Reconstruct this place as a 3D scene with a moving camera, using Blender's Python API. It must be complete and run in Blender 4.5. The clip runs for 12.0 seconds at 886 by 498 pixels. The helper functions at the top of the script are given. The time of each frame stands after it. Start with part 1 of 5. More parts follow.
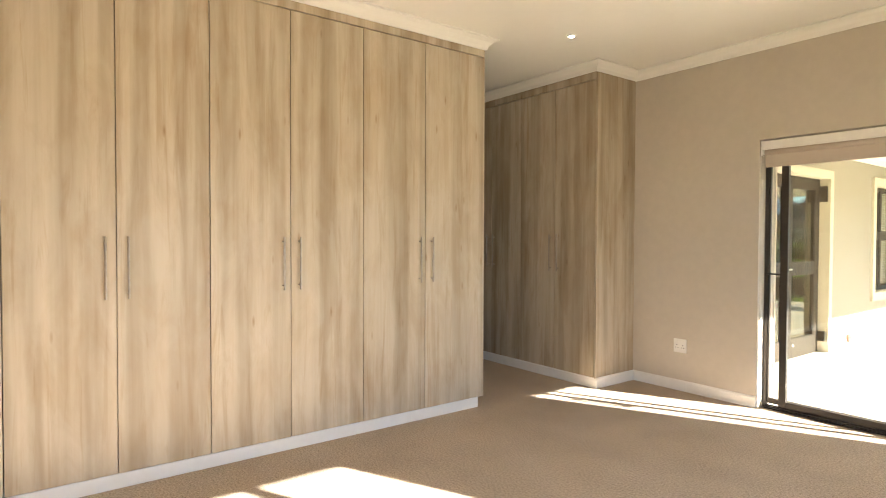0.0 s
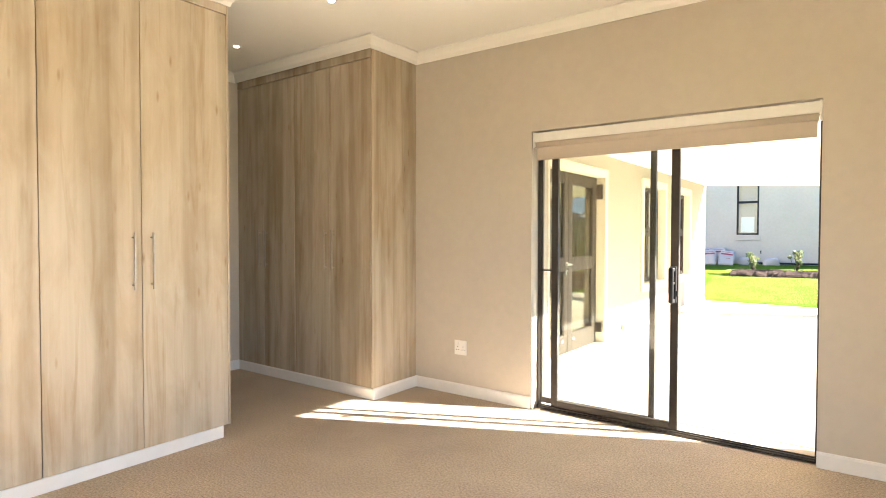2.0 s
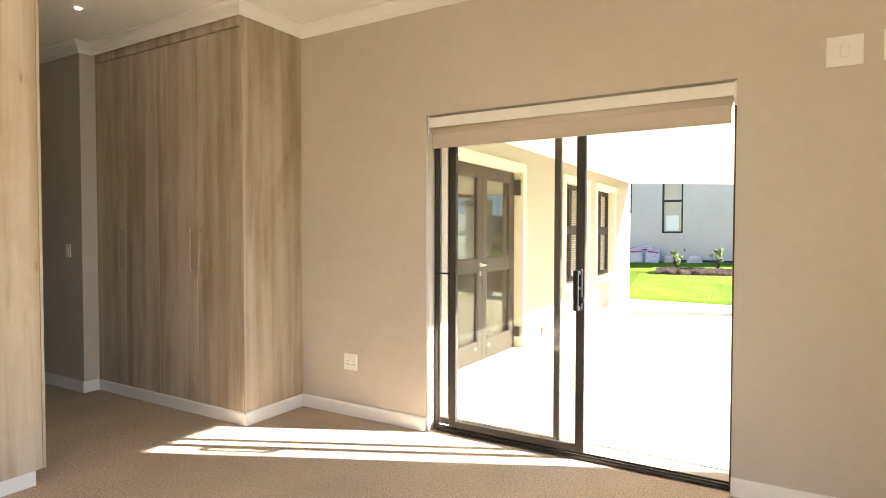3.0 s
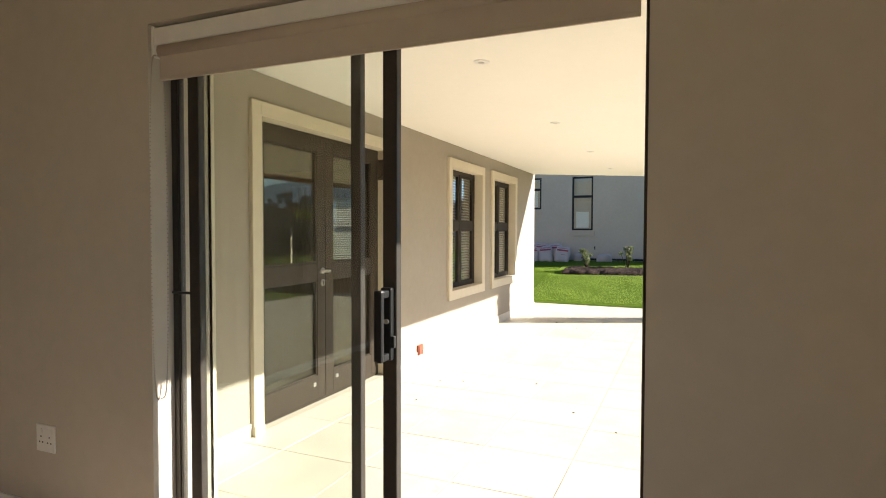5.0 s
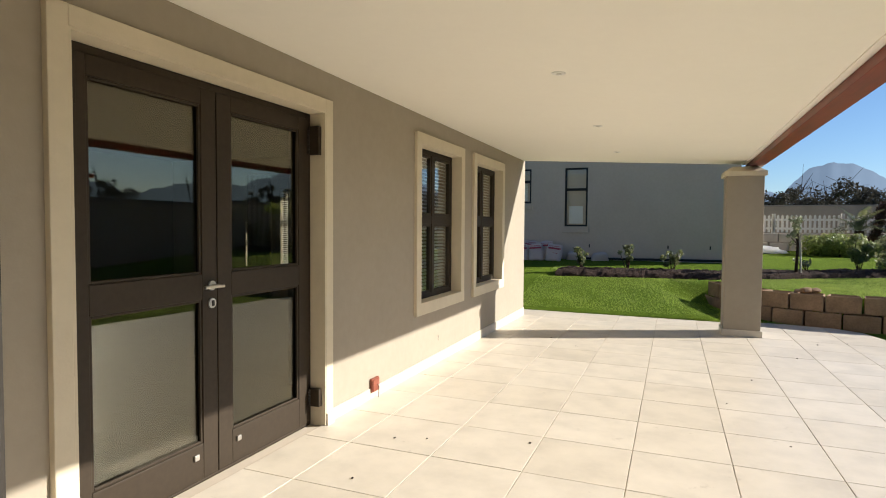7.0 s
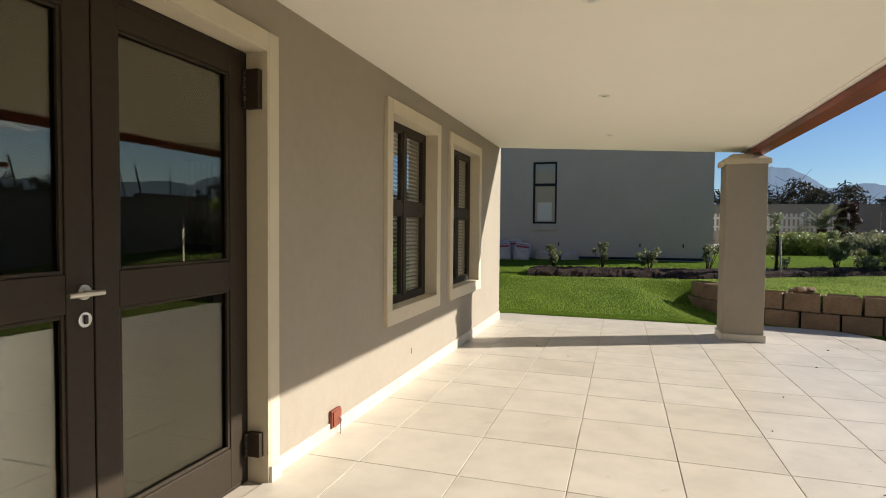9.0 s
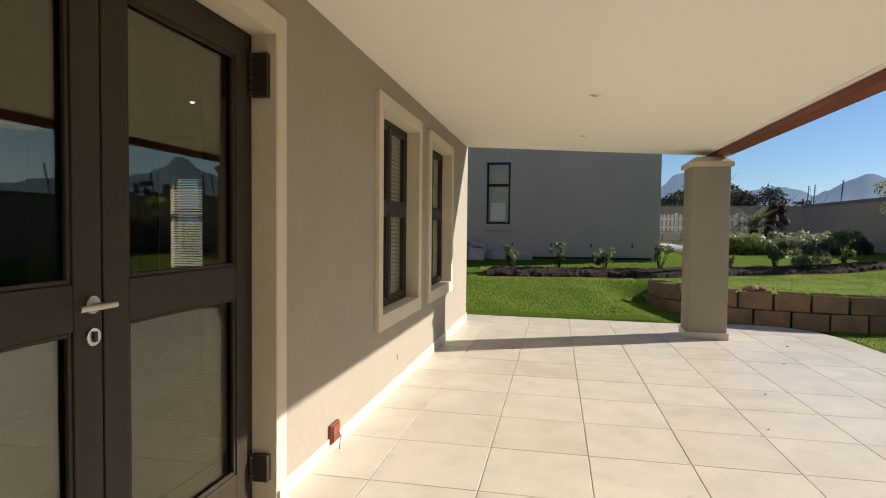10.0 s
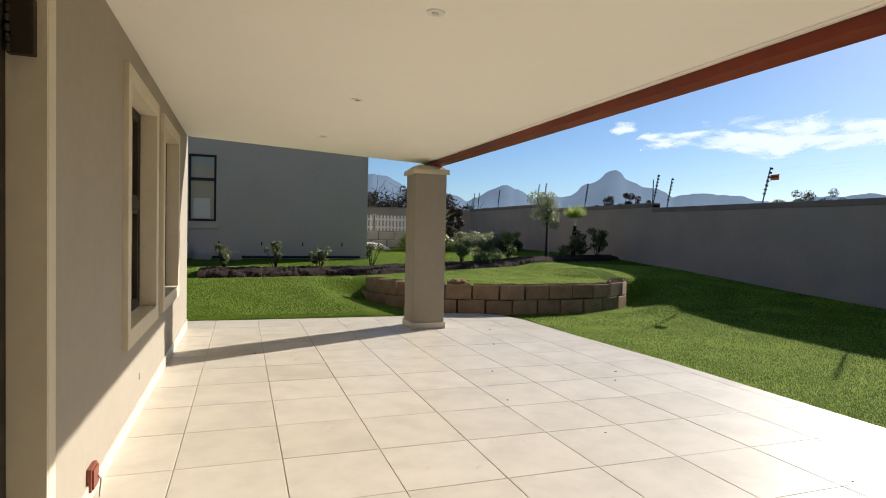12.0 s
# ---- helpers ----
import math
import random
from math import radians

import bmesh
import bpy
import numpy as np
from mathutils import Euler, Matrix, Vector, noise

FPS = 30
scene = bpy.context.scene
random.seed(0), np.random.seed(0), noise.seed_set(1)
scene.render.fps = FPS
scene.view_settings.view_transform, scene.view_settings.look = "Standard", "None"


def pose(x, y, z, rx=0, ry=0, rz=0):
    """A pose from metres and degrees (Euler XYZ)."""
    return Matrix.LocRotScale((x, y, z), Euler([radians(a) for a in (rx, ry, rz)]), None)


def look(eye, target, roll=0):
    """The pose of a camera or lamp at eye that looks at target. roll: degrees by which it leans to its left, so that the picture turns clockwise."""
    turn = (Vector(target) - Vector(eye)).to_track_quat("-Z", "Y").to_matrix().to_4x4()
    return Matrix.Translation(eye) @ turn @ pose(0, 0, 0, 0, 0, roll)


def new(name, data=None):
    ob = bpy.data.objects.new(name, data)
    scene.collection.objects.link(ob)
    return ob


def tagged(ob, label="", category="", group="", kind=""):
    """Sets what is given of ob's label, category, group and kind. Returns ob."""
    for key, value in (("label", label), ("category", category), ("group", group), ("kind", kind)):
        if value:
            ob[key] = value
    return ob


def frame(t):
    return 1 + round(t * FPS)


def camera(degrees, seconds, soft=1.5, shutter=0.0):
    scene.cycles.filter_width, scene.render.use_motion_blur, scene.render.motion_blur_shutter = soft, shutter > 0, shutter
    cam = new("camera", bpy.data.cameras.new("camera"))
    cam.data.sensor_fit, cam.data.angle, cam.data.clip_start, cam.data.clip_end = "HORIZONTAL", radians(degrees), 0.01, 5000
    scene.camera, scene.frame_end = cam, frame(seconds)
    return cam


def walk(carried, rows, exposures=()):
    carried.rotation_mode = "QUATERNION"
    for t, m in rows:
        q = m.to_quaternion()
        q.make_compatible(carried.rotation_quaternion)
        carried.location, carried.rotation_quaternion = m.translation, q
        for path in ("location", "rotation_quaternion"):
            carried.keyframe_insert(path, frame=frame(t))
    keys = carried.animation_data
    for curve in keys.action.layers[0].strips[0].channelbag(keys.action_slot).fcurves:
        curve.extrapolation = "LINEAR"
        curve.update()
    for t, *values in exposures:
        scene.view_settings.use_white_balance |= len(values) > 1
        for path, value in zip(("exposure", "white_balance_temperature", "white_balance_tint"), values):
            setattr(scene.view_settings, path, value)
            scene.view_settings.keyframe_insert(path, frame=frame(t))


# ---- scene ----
cam = camera(75.2, 12.0, 1.0)
PATH = [
    (0, (0.622, 0.403, 1.397), (-0.981, 1.599, 1.353), 0.2),
    (0.5, (0.616, 0.514, 1.4), (-0.896, 1.822, 1.348), 0.2),
    (1, (0.549, 0.676, 1.37), (-0.838, 2.117, 1.325), 0.3),
    (1.5, (0.524, 0.91, 1.383), (-0.755, 2.448, 1.335), 0.2),
    (2, (0.537, 1.209, 1.382), (-0.652, 2.816, 1.331), 0.1),
    (2.5, (0.545, 1.523, 1.379), (-0.572, 3.181, 1.322), 0.1),
    (3, (0.528, 1.899, 1.385), (-0.49, 3.619, 1.328), 0.1),
    (3.5, (0.539, 2.315, 1.378), (-0.389, 4.086, 1.317), 0.0),
    (5.5, (0.323, 3.984, 1.36), (-0.438, 5.832, 1.293), 0.3),
    (6, (0.229, 4.376, 1.366), (-0.524, 6.227, 1.291), 0.4),
    (6.5, (0.14, 4.727, 1.367), (-0.613, 6.579, 1.288), 0.4),
    (7, (0.003, 5.06, 1.361), (-0.738, 6.916, 1.282), 0.4),
    (9, (-0.522, 5.941, 1.27), (-1.116, 7.849, 1.194), 0.5),
    (9.5, (-0.743, 6.022, 1.248), (-1.277, 7.948, 1.177), 0.4),
    (10, (-0.958, 6.01, 1.271), (-1.344, 7.971, 1.197), 0.6),
    (10.5, (-1.125, 6.034, 1.261), (-1.294, 8.026, 1.189), 0.8),
    (11, (-1.275, 6.069, 1.253), (-1.178, 8.066, 1.186), 0.8),
    (11.5, (-1.409, 6.073, 1.271), (-1.047, 8.039, 1.201), 1.1),
    (12, (-1.543, 6.052, 1.279), (-0.883, 7.938, 1.216), 1.3),
]
EXPOSURES = [(0.0, 3.3), (1.0, 3.45), (2.0, 3.75), (2.7, 3.75), (3.2, 3.25), (3.7, 2.8), (5.3, 1.45), (5.7, 1.2), (6.5, 1.02), (7.2, 0.8), (9.0, 0.57), (10.5, 0.6), (12.0, 0.58)]
SUN_STRENGTH = 5.0
SKY_STRENGTH = 0.07
WINDOW_SKY = 5.4
walk(cam, [(t, look(e, g, r)) for t, e, g, r in PATH], EXPOSURES)

# ---- world, sun, exposure ----
SUN = Vector((-1.0, -0.49, -0.545)).normalized()
world = bpy.data.worlds.new("sky")
scene.world = world
world.use_nodes = True
wn = world.node_tree.nodes
sky = wn.new("ShaderNodeTexSky")
sky.sky_type = 'NISHITA'
sky.sun_disc = False
sky.sun_elevation = math.asin(-SUN.z)
sky.sun_rotation = math.atan2(-SUN.x, -SUN.y)
sky.air_density = 0.9
sky.dust_density = 0.25
sky.ozone_density = 6.0
wn["Background"].inputs["Strength"].default_value = SKY_STRENGTH
world.node_tree.links.new(sky.outputs[0], wn["Background"].inputs["Color"])
sun_data = bpy.data.lights.new("sun", 'SUN')
sun_data.energy = SUN_STRENGTH
sun_data.angle = radians(0.55)
sun_data.color = (1.0, 0.95, 0.88)
sun = new("sun", sun_data)
sun.matrix_world = look((12, 8, 12), Vector((12, 8, 12)) + SUN)
# sky light entering by the wide east window
win_light = bpy.data.lights.new("window_sky_light", 'AREA')
win_light.shape, win_light.size, win_light.size_y = 'RECTANGLE', 2.4, 1.2
win_light.energy = WINDOW_SKY
win_light.color = (0.95, 0.96, 0.98)
wl = new("window_sky_light", win_light)
wl.matrix_world = look((1.49, 2.15, 0.8), (0.0, 2.0, -0.5))

# ---- materials ----


class Mat:
    """A node material with a few shorthands."""

    def __init__(self, name, color, rough=0.6, metal=0.0, spec=0.5):
        self.m = bpy.data.materials.new(name)
        self.m.use_nodes = True
        self.t = self.m.node_tree
        self.b = self.t.nodes["Principled BSDF"]
        self.set("Base Color", (*color, 1))
        self.set("Roughness", rough)
        self.set("Metallic", metal)
        self.set("Specular IOR Level", spec)

    def set(self, name, value):
        self.b.inputs[name].default_value = value

    def node(self, kind):
        return self.t.nodes.new("ShaderNode" + kind)

    def link(self, a, b):
        self.t.links.new(a, b)

    def coords(self, scale=(1, 1, 1), shift=False):
        co, mp = self.node("TexCoord"), self.node("Mapping")
        mp.inputs["Scale"].default_value = scale
        self.link(co.outputs["Object"], mp.inputs["Vector"])
        if shift:
            info, mul = self.node("ObjectInfo"), self.node("Math")
            mul.operation = 'MULTIPLY'
            mul.inputs[1].default_value = 37.0
            self.link(info.outputs["Random"], mul.inputs[0])
            self.link(mul.outputs[0], mp.inputs["Location"])
        return mp.outputs[0]

    def noise(self, vec, scale, detail=3.0, rough=0.55, distort=0.0):
        n = self.node("TexNoise")
        n.inputs["Scale"].default_value = scale
        n.inputs["Detail"].default_value = detail
        n.inputs["Roughness"].default_value = rough
        n.inputs["Distortion"].default_value = distort
        if vec is not None:
            self.link(vec, n.inputs["Vector"])
        return n.outputs["Fac"]

    def ramp(self, fac, stops):
        r = self.node("ValToRGB")
        e = r.color_ramp.elements
        while len(e) < len(stops):
            e.new(0.5)
        for el, (p, c) in zip(e, stops):
            el.position, el.color = p, (*c, 1)
        self.link(fac, r.inputs[0])
        return r.outputs[0]

    def mix(self, a, b, fac, mode='MIX'):
        n = self.node("Mix")
        n.data_type, n.blend_type = 'RGBA', mode
        for s, v in ((n.inputs[0], fac), (n.inputs[6], a), (n.inputs[7], b)):
            if hasattr(v, "is_linked"):
                self.link(v, s)
            else:
                s.default_value = v if isinstance(v, float) else (*v, 1)
        return n.outputs[2]

    def color(self, out):
        self.link(out, self.b.inputs["Base Color"])
        return self

    def bump(self, fac, strength, dist=0.01):
        n = self.node("Bump")
        n.inputs["Strength"].default_value = strength
        n.inputs["Distance"].default_value = dist
        self.link(fac, n.inputs["Height"])
        self.link(n.outputs[0], self.b.inputs["Normal"])
        return self


def tint(c, f):
    return tuple(min(1.0, v * f) for v in c)


def plaster(name, c, rough=0.75, big=0.06, grain=90, bump=0.12, mottle=0.96):
    m = Mat(name, c, rough, spec=0.3)
    v = m.coords()
    a = m.ramp(m.noise(v, 1.3, 4), [(0.3, tint(c, 1 - big)), (0.7, tint(c, 1 + big * 0.6))])
    d = m.ramp(m.noise(v, 14, 3), [(0.35, (mottle, mottle, mottle)), (0.65, (1.0, 1.0, 1.0))])
    m.color(m.mix(a, d, 1.0, 'MULTIPLY')).bump(m.noise(v, grain, 3), bump, 0.004)
    return m.m


def wood_laminate(name, pale, dark, axis):
    """Oak-look laminate with upright grain; axis tells which local axis runs across the boards."""
    m = Mat(name, pale, 0.42, spec=0.35)

    def across(w, d, h):
        return m.coords((w, d, h) if axis == 0 else (d, w, h), True)
    g1 = m.noise(across(8.5, 1, 0.34), 1.0, 3, 0.5, 0.25)
    g2 = m.noise(across(40, 4, 0.8), 1.0, 4, 0.6, 0.3)
    mid = tuple((a + b) / 2 for a, b in zip(pale, dark))
    base = m.ramp(g1, [(0.28, tint(dark, 0.95)), (0.44, mid), (0.56, pale), (0.75, tint(pale, 1.1))])
    fine = m.ramp(g2, [(0.3, (0.9, 0.87, 0.82)), (0.6, (1.0, 1.0, 1.0))])
    col = m.mix(base, fine, 0.4, 'MULTIPLY')
    # cloudy figure and short flames
    haze = m.ramp(m.noise(across(5.0, 2, 1.5), 1.3, 5, 0.6, 0.5), [(0.34, (0.80, 0.72, 0.62)), (0.6, (1.0, 1.0, 1.0))])
    col = m.mix(col, haze, 0.7, 'MULTIPLY')
    streak = m.ramp(m.noise(across(16, 2, 1.1), 1.0, 5, 0.6, 0.8), [(0.54, (1.0, 1.0, 1.0)), (0.72, (0.76, 0.66, 0.54))])
    col = m.mix(col, streak, 0.75, 'MULTIPLY')
    # darker knots along the grain
    vor = m.node("TexVoronoi")
    vor.inputs["Scale"].default_value = 1.15
    m.link(across(8.0, 3.4, 2.0), vor.inputs["Vector"])
    knot = m.ramp(vor.outputs["Distance"], [(0.02, (0.66, 0.53, 0.4)), (0.10, (1.0, 1.0, 1.0))])
    m.color(m.mix(col, knot, 0.8, 'MULTIPLY')).bump(g2, 0.06, 0.002)
    return m.m


def metal_mat(name, c, rough, metal=1.0):
    m = Mat(name, c, rough, metal, 0.5 if metal else 0.28)
    v = m.coords()
    m.color(m.ramp(m.noise(v, 30, 3), [(0.3, tint(c, 0.88)), (0.7, tint(c, 1.08))]))
    m.bump(m.noise(v, 260, 2), 0.04, 0.001)
    return m.m


def glass_mat(name, tone=(0.96, 0.98, 0.97), extra=0.0, gloss=(1.0, 1.0, 1.0)):
    m = Mat(name, (1, 1, 1), 0.0)
    tr, gl, fr, mx = m.node("BsdfTransparent"), m.node("BsdfGlossy"), m.node("LayerWeight"), m.node("MixShader")
    tr.inputs[0].default_value = (*tone, 1)
    gl.inputs["Roughness"].default_value = 0.0
    gl.inputs["Color"].default_value = (*gloss, 1)
    fr.inputs["Blend"].default_value = 0.5
    pw, mul = m.node("Math"), m.node("Math")
    pw.operation = 'POWER'
    pw.inputs[1].default_value = 4.0
    m.link(fr.outputs["Facing"], pw.inputs[0])
    mul.operation = 'MULTIPLY_ADD'
    mul.inputs[1].default_value = 0.95 - extra
    mul.inputs[2].default_value = 0.045 + extra
    m.link(pw.outputs[0], mul.inputs[0])
    m.link(mul.outputs[0], mx.inputs[0])
    m.link(tr.outputs[0], mx.inputs[1])
    m.link(gl.outputs[0], mx.inputs[2])
    m.link(mx.outputs[0], m.t.nodes["Material Output"].inputs["Surface"])
    return m.m


def leaf_mat(name, c, vary=0.35, gloss=0.45, spec=0.35, patchy=False):
    m = Mat(name, c, gloss, spec=spec)
    geo = m.node("NewGeometry")
    col = m.ramp(geo.outputs["Random Per Island"], [(0.0, tint(c, 1 - vary)), (0.6, c), (1.0, tint(c, 1 + vary * 1.6))])
    tl, mx = m.node("BsdfTranslucent"), m.node("MixShader")
    mx.inputs[0].default_value = 0.3
    if patchy:
        wide = m.ramp(m.noise(m.coords(), 0.9, 5, 0.65), [(0.32, (0.62, 0.72, 0.6)), (0.5, (1.0, 1.0, 1.0)), (0.72, (1.25, 1.12, 1.1))])
        col = m.mix(col, wide, 1.0, 'MULTIPLY')
    m.color(col)
    m.link(m.mix(col, (1.0, 1.0, 0.45) if c[1] > c[0] else c, 0.35), tl.inputs[0])
    m.link(m.b.outputs[0], mx.inputs[1])
    m.link(tl.outputs[0], mx.inputs[2])
    m.link(mx.outputs[0], m.t.nodes["Material Output"].inputs["Surface"])
    return m.m


def carpet_mat():
    c = (0.475, 0.387, 0.295)
    m = Mat("carpet", c, 0.95, spec=0.1)
    v = m.coords()
    loops = m.noise(v, 85, 4, 0.75)
    a = m.ramp(loops, [(0.32, tint(c, 0.5)), (0.48, c), (0.7, tint(c, 1.45))])
    b = m.ramp(m.noise(v, 2.2, 4), [(0.3, (0.86, 0.86, 0.86)), (0.7, (1.0, 1.0, 1.0))])
    m.color(m.mix(a, b, 1.0, 'MULTIPLY')).bump(loops, 0.45, 0.006)
    return m.m


def tile_mat():
    c = (0.64, 0.575, 0.475)
    m = Mat("terrace_tile", c, 0.42, spec=0.4)
    v = m.coords((1, 1, 1), True)
    info = m.node("ObjectInfo")
    a = m.ramp(m.noise(v, 3.2, 5, 0.6), [(0.3, tint(c, 0.86)), (0.55, c), (0.75, tint(c, 1.08))])
    r = m.ramp(info.outputs["Random"], [(0.0, (0.93, 0.92, 0.9)), (1.0, (1.0, 1.0, 1.0))])
    d = m.ramp(m.noise(v, 9, 6, 0.7), [(0.28, (0.72, 0.7, 0.66)), (0.36, (1.0, 1.0, 1.0))])
    col = m.mix(m.mix(a, r, 1.0, 'MULTIPLY'), d, 0.6, 'MULTIPLY')
    m.color(col).bump(m.noise(v, 120, 4), 0.1, 0.003)
    return m.m


def ground_mat():
    c = (0.118, 0.175, 0.018)
    m = Mat("lawn", c, 0.95, spec=0.03)
    v = m.coords()
    big = m.noise(v, 0.55, 4)
    fine = m.noise(v, 60, 3, 0.7)
    a = m.ramp(fine, [(0.3, tint(c, 0.45)), (0.55, c), (0.75, (0.24, 0.32, 0.04))])
    b = m.ramp(big, [(0.3, (0.7, 0.8, 0.75)), (0.7, (1.0, 1.0, 1.0))])
    m.color(m.mix(a, b, 1.0, 'MULTIPLY')).bump(fine, 0.9, 0.03)
    return m.m


def soil_mat():
    c = (0.04, 0.024, 0.017)
    m = Mat("soil", c, 0.95, spec=0.15)
    v = m.coords()
    f = m.noise(v, 18, 6, 0.75)
    m.color(m.ramp(f, [(0.3, tint(c, 0.5)), (0.55, c), (0.72, (0.075, 0.048, 0.033))])).bump(f, 1.0, 0.05)
    return m.m


def block_mat():
    c = (0.34, 0.225, 0.135)
    m = Mat("retaining_block", c, 0.9, spec=0.2)
    v = m.coords((1, 1, 1), True)
    info = m.node("ObjectInfo")
    f = m.noise(v, 35, 5, 0.7)
    a = m.ramp(m.noise(v, 4, 4), [(0.3, tint(c, 0.75)), (0.7, tint(c, 1.15))])
    r = m.ramp(info.outputs["Random"], [(0.0, (0.8, 0.78, 0.76)), (1.0, (1.0, 1.0, 1.0))])
    m.color(m.mix(m.mix(a, r, 1.0, 'MULTIPLY'), m.ramp(f, [(0.3, (0.7, 0.7, 0.7)), (0.6, (1, 1, 1))]), 0.8, 'MULTIPLY'))
    m.bump(f, 0.5, 0.01)
    return m.m


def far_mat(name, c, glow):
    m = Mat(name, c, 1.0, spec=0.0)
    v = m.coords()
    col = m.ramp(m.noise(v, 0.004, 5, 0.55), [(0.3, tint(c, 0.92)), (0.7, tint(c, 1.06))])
    # distance haze put into the colour: dark base, blue-grey self-glow
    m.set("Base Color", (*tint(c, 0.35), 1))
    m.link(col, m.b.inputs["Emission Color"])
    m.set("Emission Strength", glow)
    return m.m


def cloud_mat():
    m = Mat("cloud_glow", (0.9, 0.92, 0.95), 1.0, spec=0.0)
    v = m.coords((0.45, 1, 1.5))
    co = m.node("TexCoord")
    n = m.noise(v, 0.011, 7, 0.55, 0.4)
    sep = m.node("SeparateXYZ")
    m.link(co.outputs["Generated"], sep.inputs[0])

    def edge(out):
        a = m.node("Math")
        a.operation = 'SUBTRACT'
        a.inputs[1].default_value = 0.5
        m.link(out, a.inputs[0])
        b = m.node("Math")
        b.operation = 'MULTIPLY'
        m.link(a.outputs[0], b.inputs[0])
        m.link(a.outputs[0], b.inputs[1])
        return b.outputs[0]
    ex, ez = edge(sep.outputs[0]), edge(sep.outputs[2])
    add = m.node("Math")
    m.link(ex, add.inputs[0])
    m.link(ez, add.inputs[1])
    f = m.node("Math")
    f.operation = 'MULTIPLY_ADD'
    f.inputs[1].default_value = -1.3
    m.link(add.outputs[0], f.inputs[0])
    m.link(n, f.inputs[2])
    al = m.ramp(f.outputs[0], [(0.36, (0, 0, 0)), (0.5, (1, 1, 1))])
    m.link(al, m.b.inputs["Alpha"])
    # white self-glow stands in for sunlight on the cloud
    m.set("Emission Color", (0.95, 0.97, 1.0, 1))
    m.set("Emission Strength", 0.55)
    return m.m


OAK, OAK_DK = (0.51, 0.436, 0.33), (0.36, 0.29, 0.198)
M_OAK_Y = wood_laminate("oak_laminate_y", OAK, OAK_DK, 1)
M_OAK_X = wood_laminate("oak_laminate_x", OAK, OAK_DK, 0)
M_INT = plaster("greige_interior_paint", (0.535, 0.474, 0.39), 0.7, 0.03)
M_EXT = plaster("taupe_exterior_paint", (0.36, 0.31, 0.24), 0.85, 0.04, 60, 0.2)
M_TRIM = plaster("cream_plaster_surround", (0.64, 0.56, 0.415), 0.8, 0.04, 70, 0.2)
M_CEIL = plaster("white_ceiling_paint", (0.78, 0.75, 0.69), 0.85, 0.012, 70, 0.03, 0.99)
M_SOFFIT = plaster("terrace_ceiling_paint", (0.87, 0.83, 0.74), 0.85, 0.012, 70, 0.03, 0.99)
M_WHITE = plaster("white_gloss_trim", (0.78, 0.75, 0.70), 0.45, 0.02, 40, 0.05)
M_NB = plaster("grey_neighbour_plaster", (0.53, 0.435, 0.34), 0.9, 0.05, 40, 0.3)
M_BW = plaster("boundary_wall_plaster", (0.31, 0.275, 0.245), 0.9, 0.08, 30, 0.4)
M_FARW = plaster("far_wall_plaster", (0.42, 0.35, 0.28), 0.9, 0.08, 30, 0.3)
M_COPE = plaster("weathered_coping", (0.19, 0.165, 0.15), 0.95, 0.15, 25, 0.5)
M_CARPET, M_TILE, M_GROUND, M_SOIL, M_BLOCK = carpet_mat(), tile_mat(), ground_mat(), soil_mat(), block_mat()
M_GROUT = plaster("tile_grout", (0.52, 0.45, 0.36), 0.95)
M_BRONZE = metal_mat("dark_bronze_aluminium", (0.045, 0.038, 0.031), 0.45, 0.4)
M_BROWN = metal_mat("brown_painted_timber", (0.035, 0.024, 0.0135), 0.6, 0.0)
M_STEEL = metal_mat("brushed_steel", (0.62, 0.59, 0.54), 0.3)
M_NICKEL = metal_mat("satin_nickel", (0.42, 0.37, 0.31), 0.42)
M_BLACK = metal_mat("black_plastic", (0.012, 0.012, 0.012), 0.4, 0.0)
M_PLASTIC = plaster("white_plastic", (0.78, 0.76, 0.71), 0.35, 0.01, 20, 0.02)
M_BLIND = plaster("blind_fabric", (0.52, 0.44, 0.36), 0.9, 0.03, 300, 0.2)
M_SLAT = leaf_mat("blind_slat_white", (0.82, 0.81, 0.78), 0.02, 0.5, 0.3)
M_GLASS = glass_mat("clear_glass")
M_DGLASS = glass_mat("tinted_door_glass", (0.76, 0.76, 0.70), 0.085, (0.6, 0.57, 0.47))
M_BEAM = wood_laminate("red_stained_timber", (0.2, 0.029, 0.012), (0.105, 0.016, 0.008), 0)
M_BOX = metal_mat("terracotta_box", (0.24, 0.07, 0.04), 0.5, 0.0)
M_BARK = soil_mat()
M_BARK.name = "bark"
M_LEAF = leaf_mat("leaf_green", (0.045, 0.085, 0.022))
M_LEAFD = leaf_mat("leaf_dark", (0.022, 0.045, 0.014))
M_LEAFY = leaf_mat("leaf_lime", (0.22, 0.32, 0.03))
M_FROND = leaf_mat("frond_dark", (0.022, 0.042, 0.016), 0.3, 0.75, 0.12)
M_LEAFM = leaf_mat("leaf_mid", (0.12, 0.18, 0.03))
M_LEAFG = leaf_mat("leaf_grey", (0.10, 0.13, 0.085))
M_LEAFR = leaf_mat("leaf_copper", (0.055, 0.03, 0.02))
M_FAR = leaf_mat("far_foliage", (0.05, 0.046, 0.036), 0.3, 0.8, 0.1)
M_BLADE = leaf_mat("grass_blade", (0.185, 0.30, 0.024), 0.25, 0.8, 0.05, True)
M_MOUNT = far_mat("mountain_haze_glow", (0.155, 0.212, 0.29), 0.68)
M_CLOUD = cloud_mat()
M_SACK = plaster("sack_plastic", (0.52, 0.43, 0.385), 0.6, 0.08, 12, 0.6)
M_PRINT = plaster("sack_print", (0.34, 0.06, 0.08), 0.55)
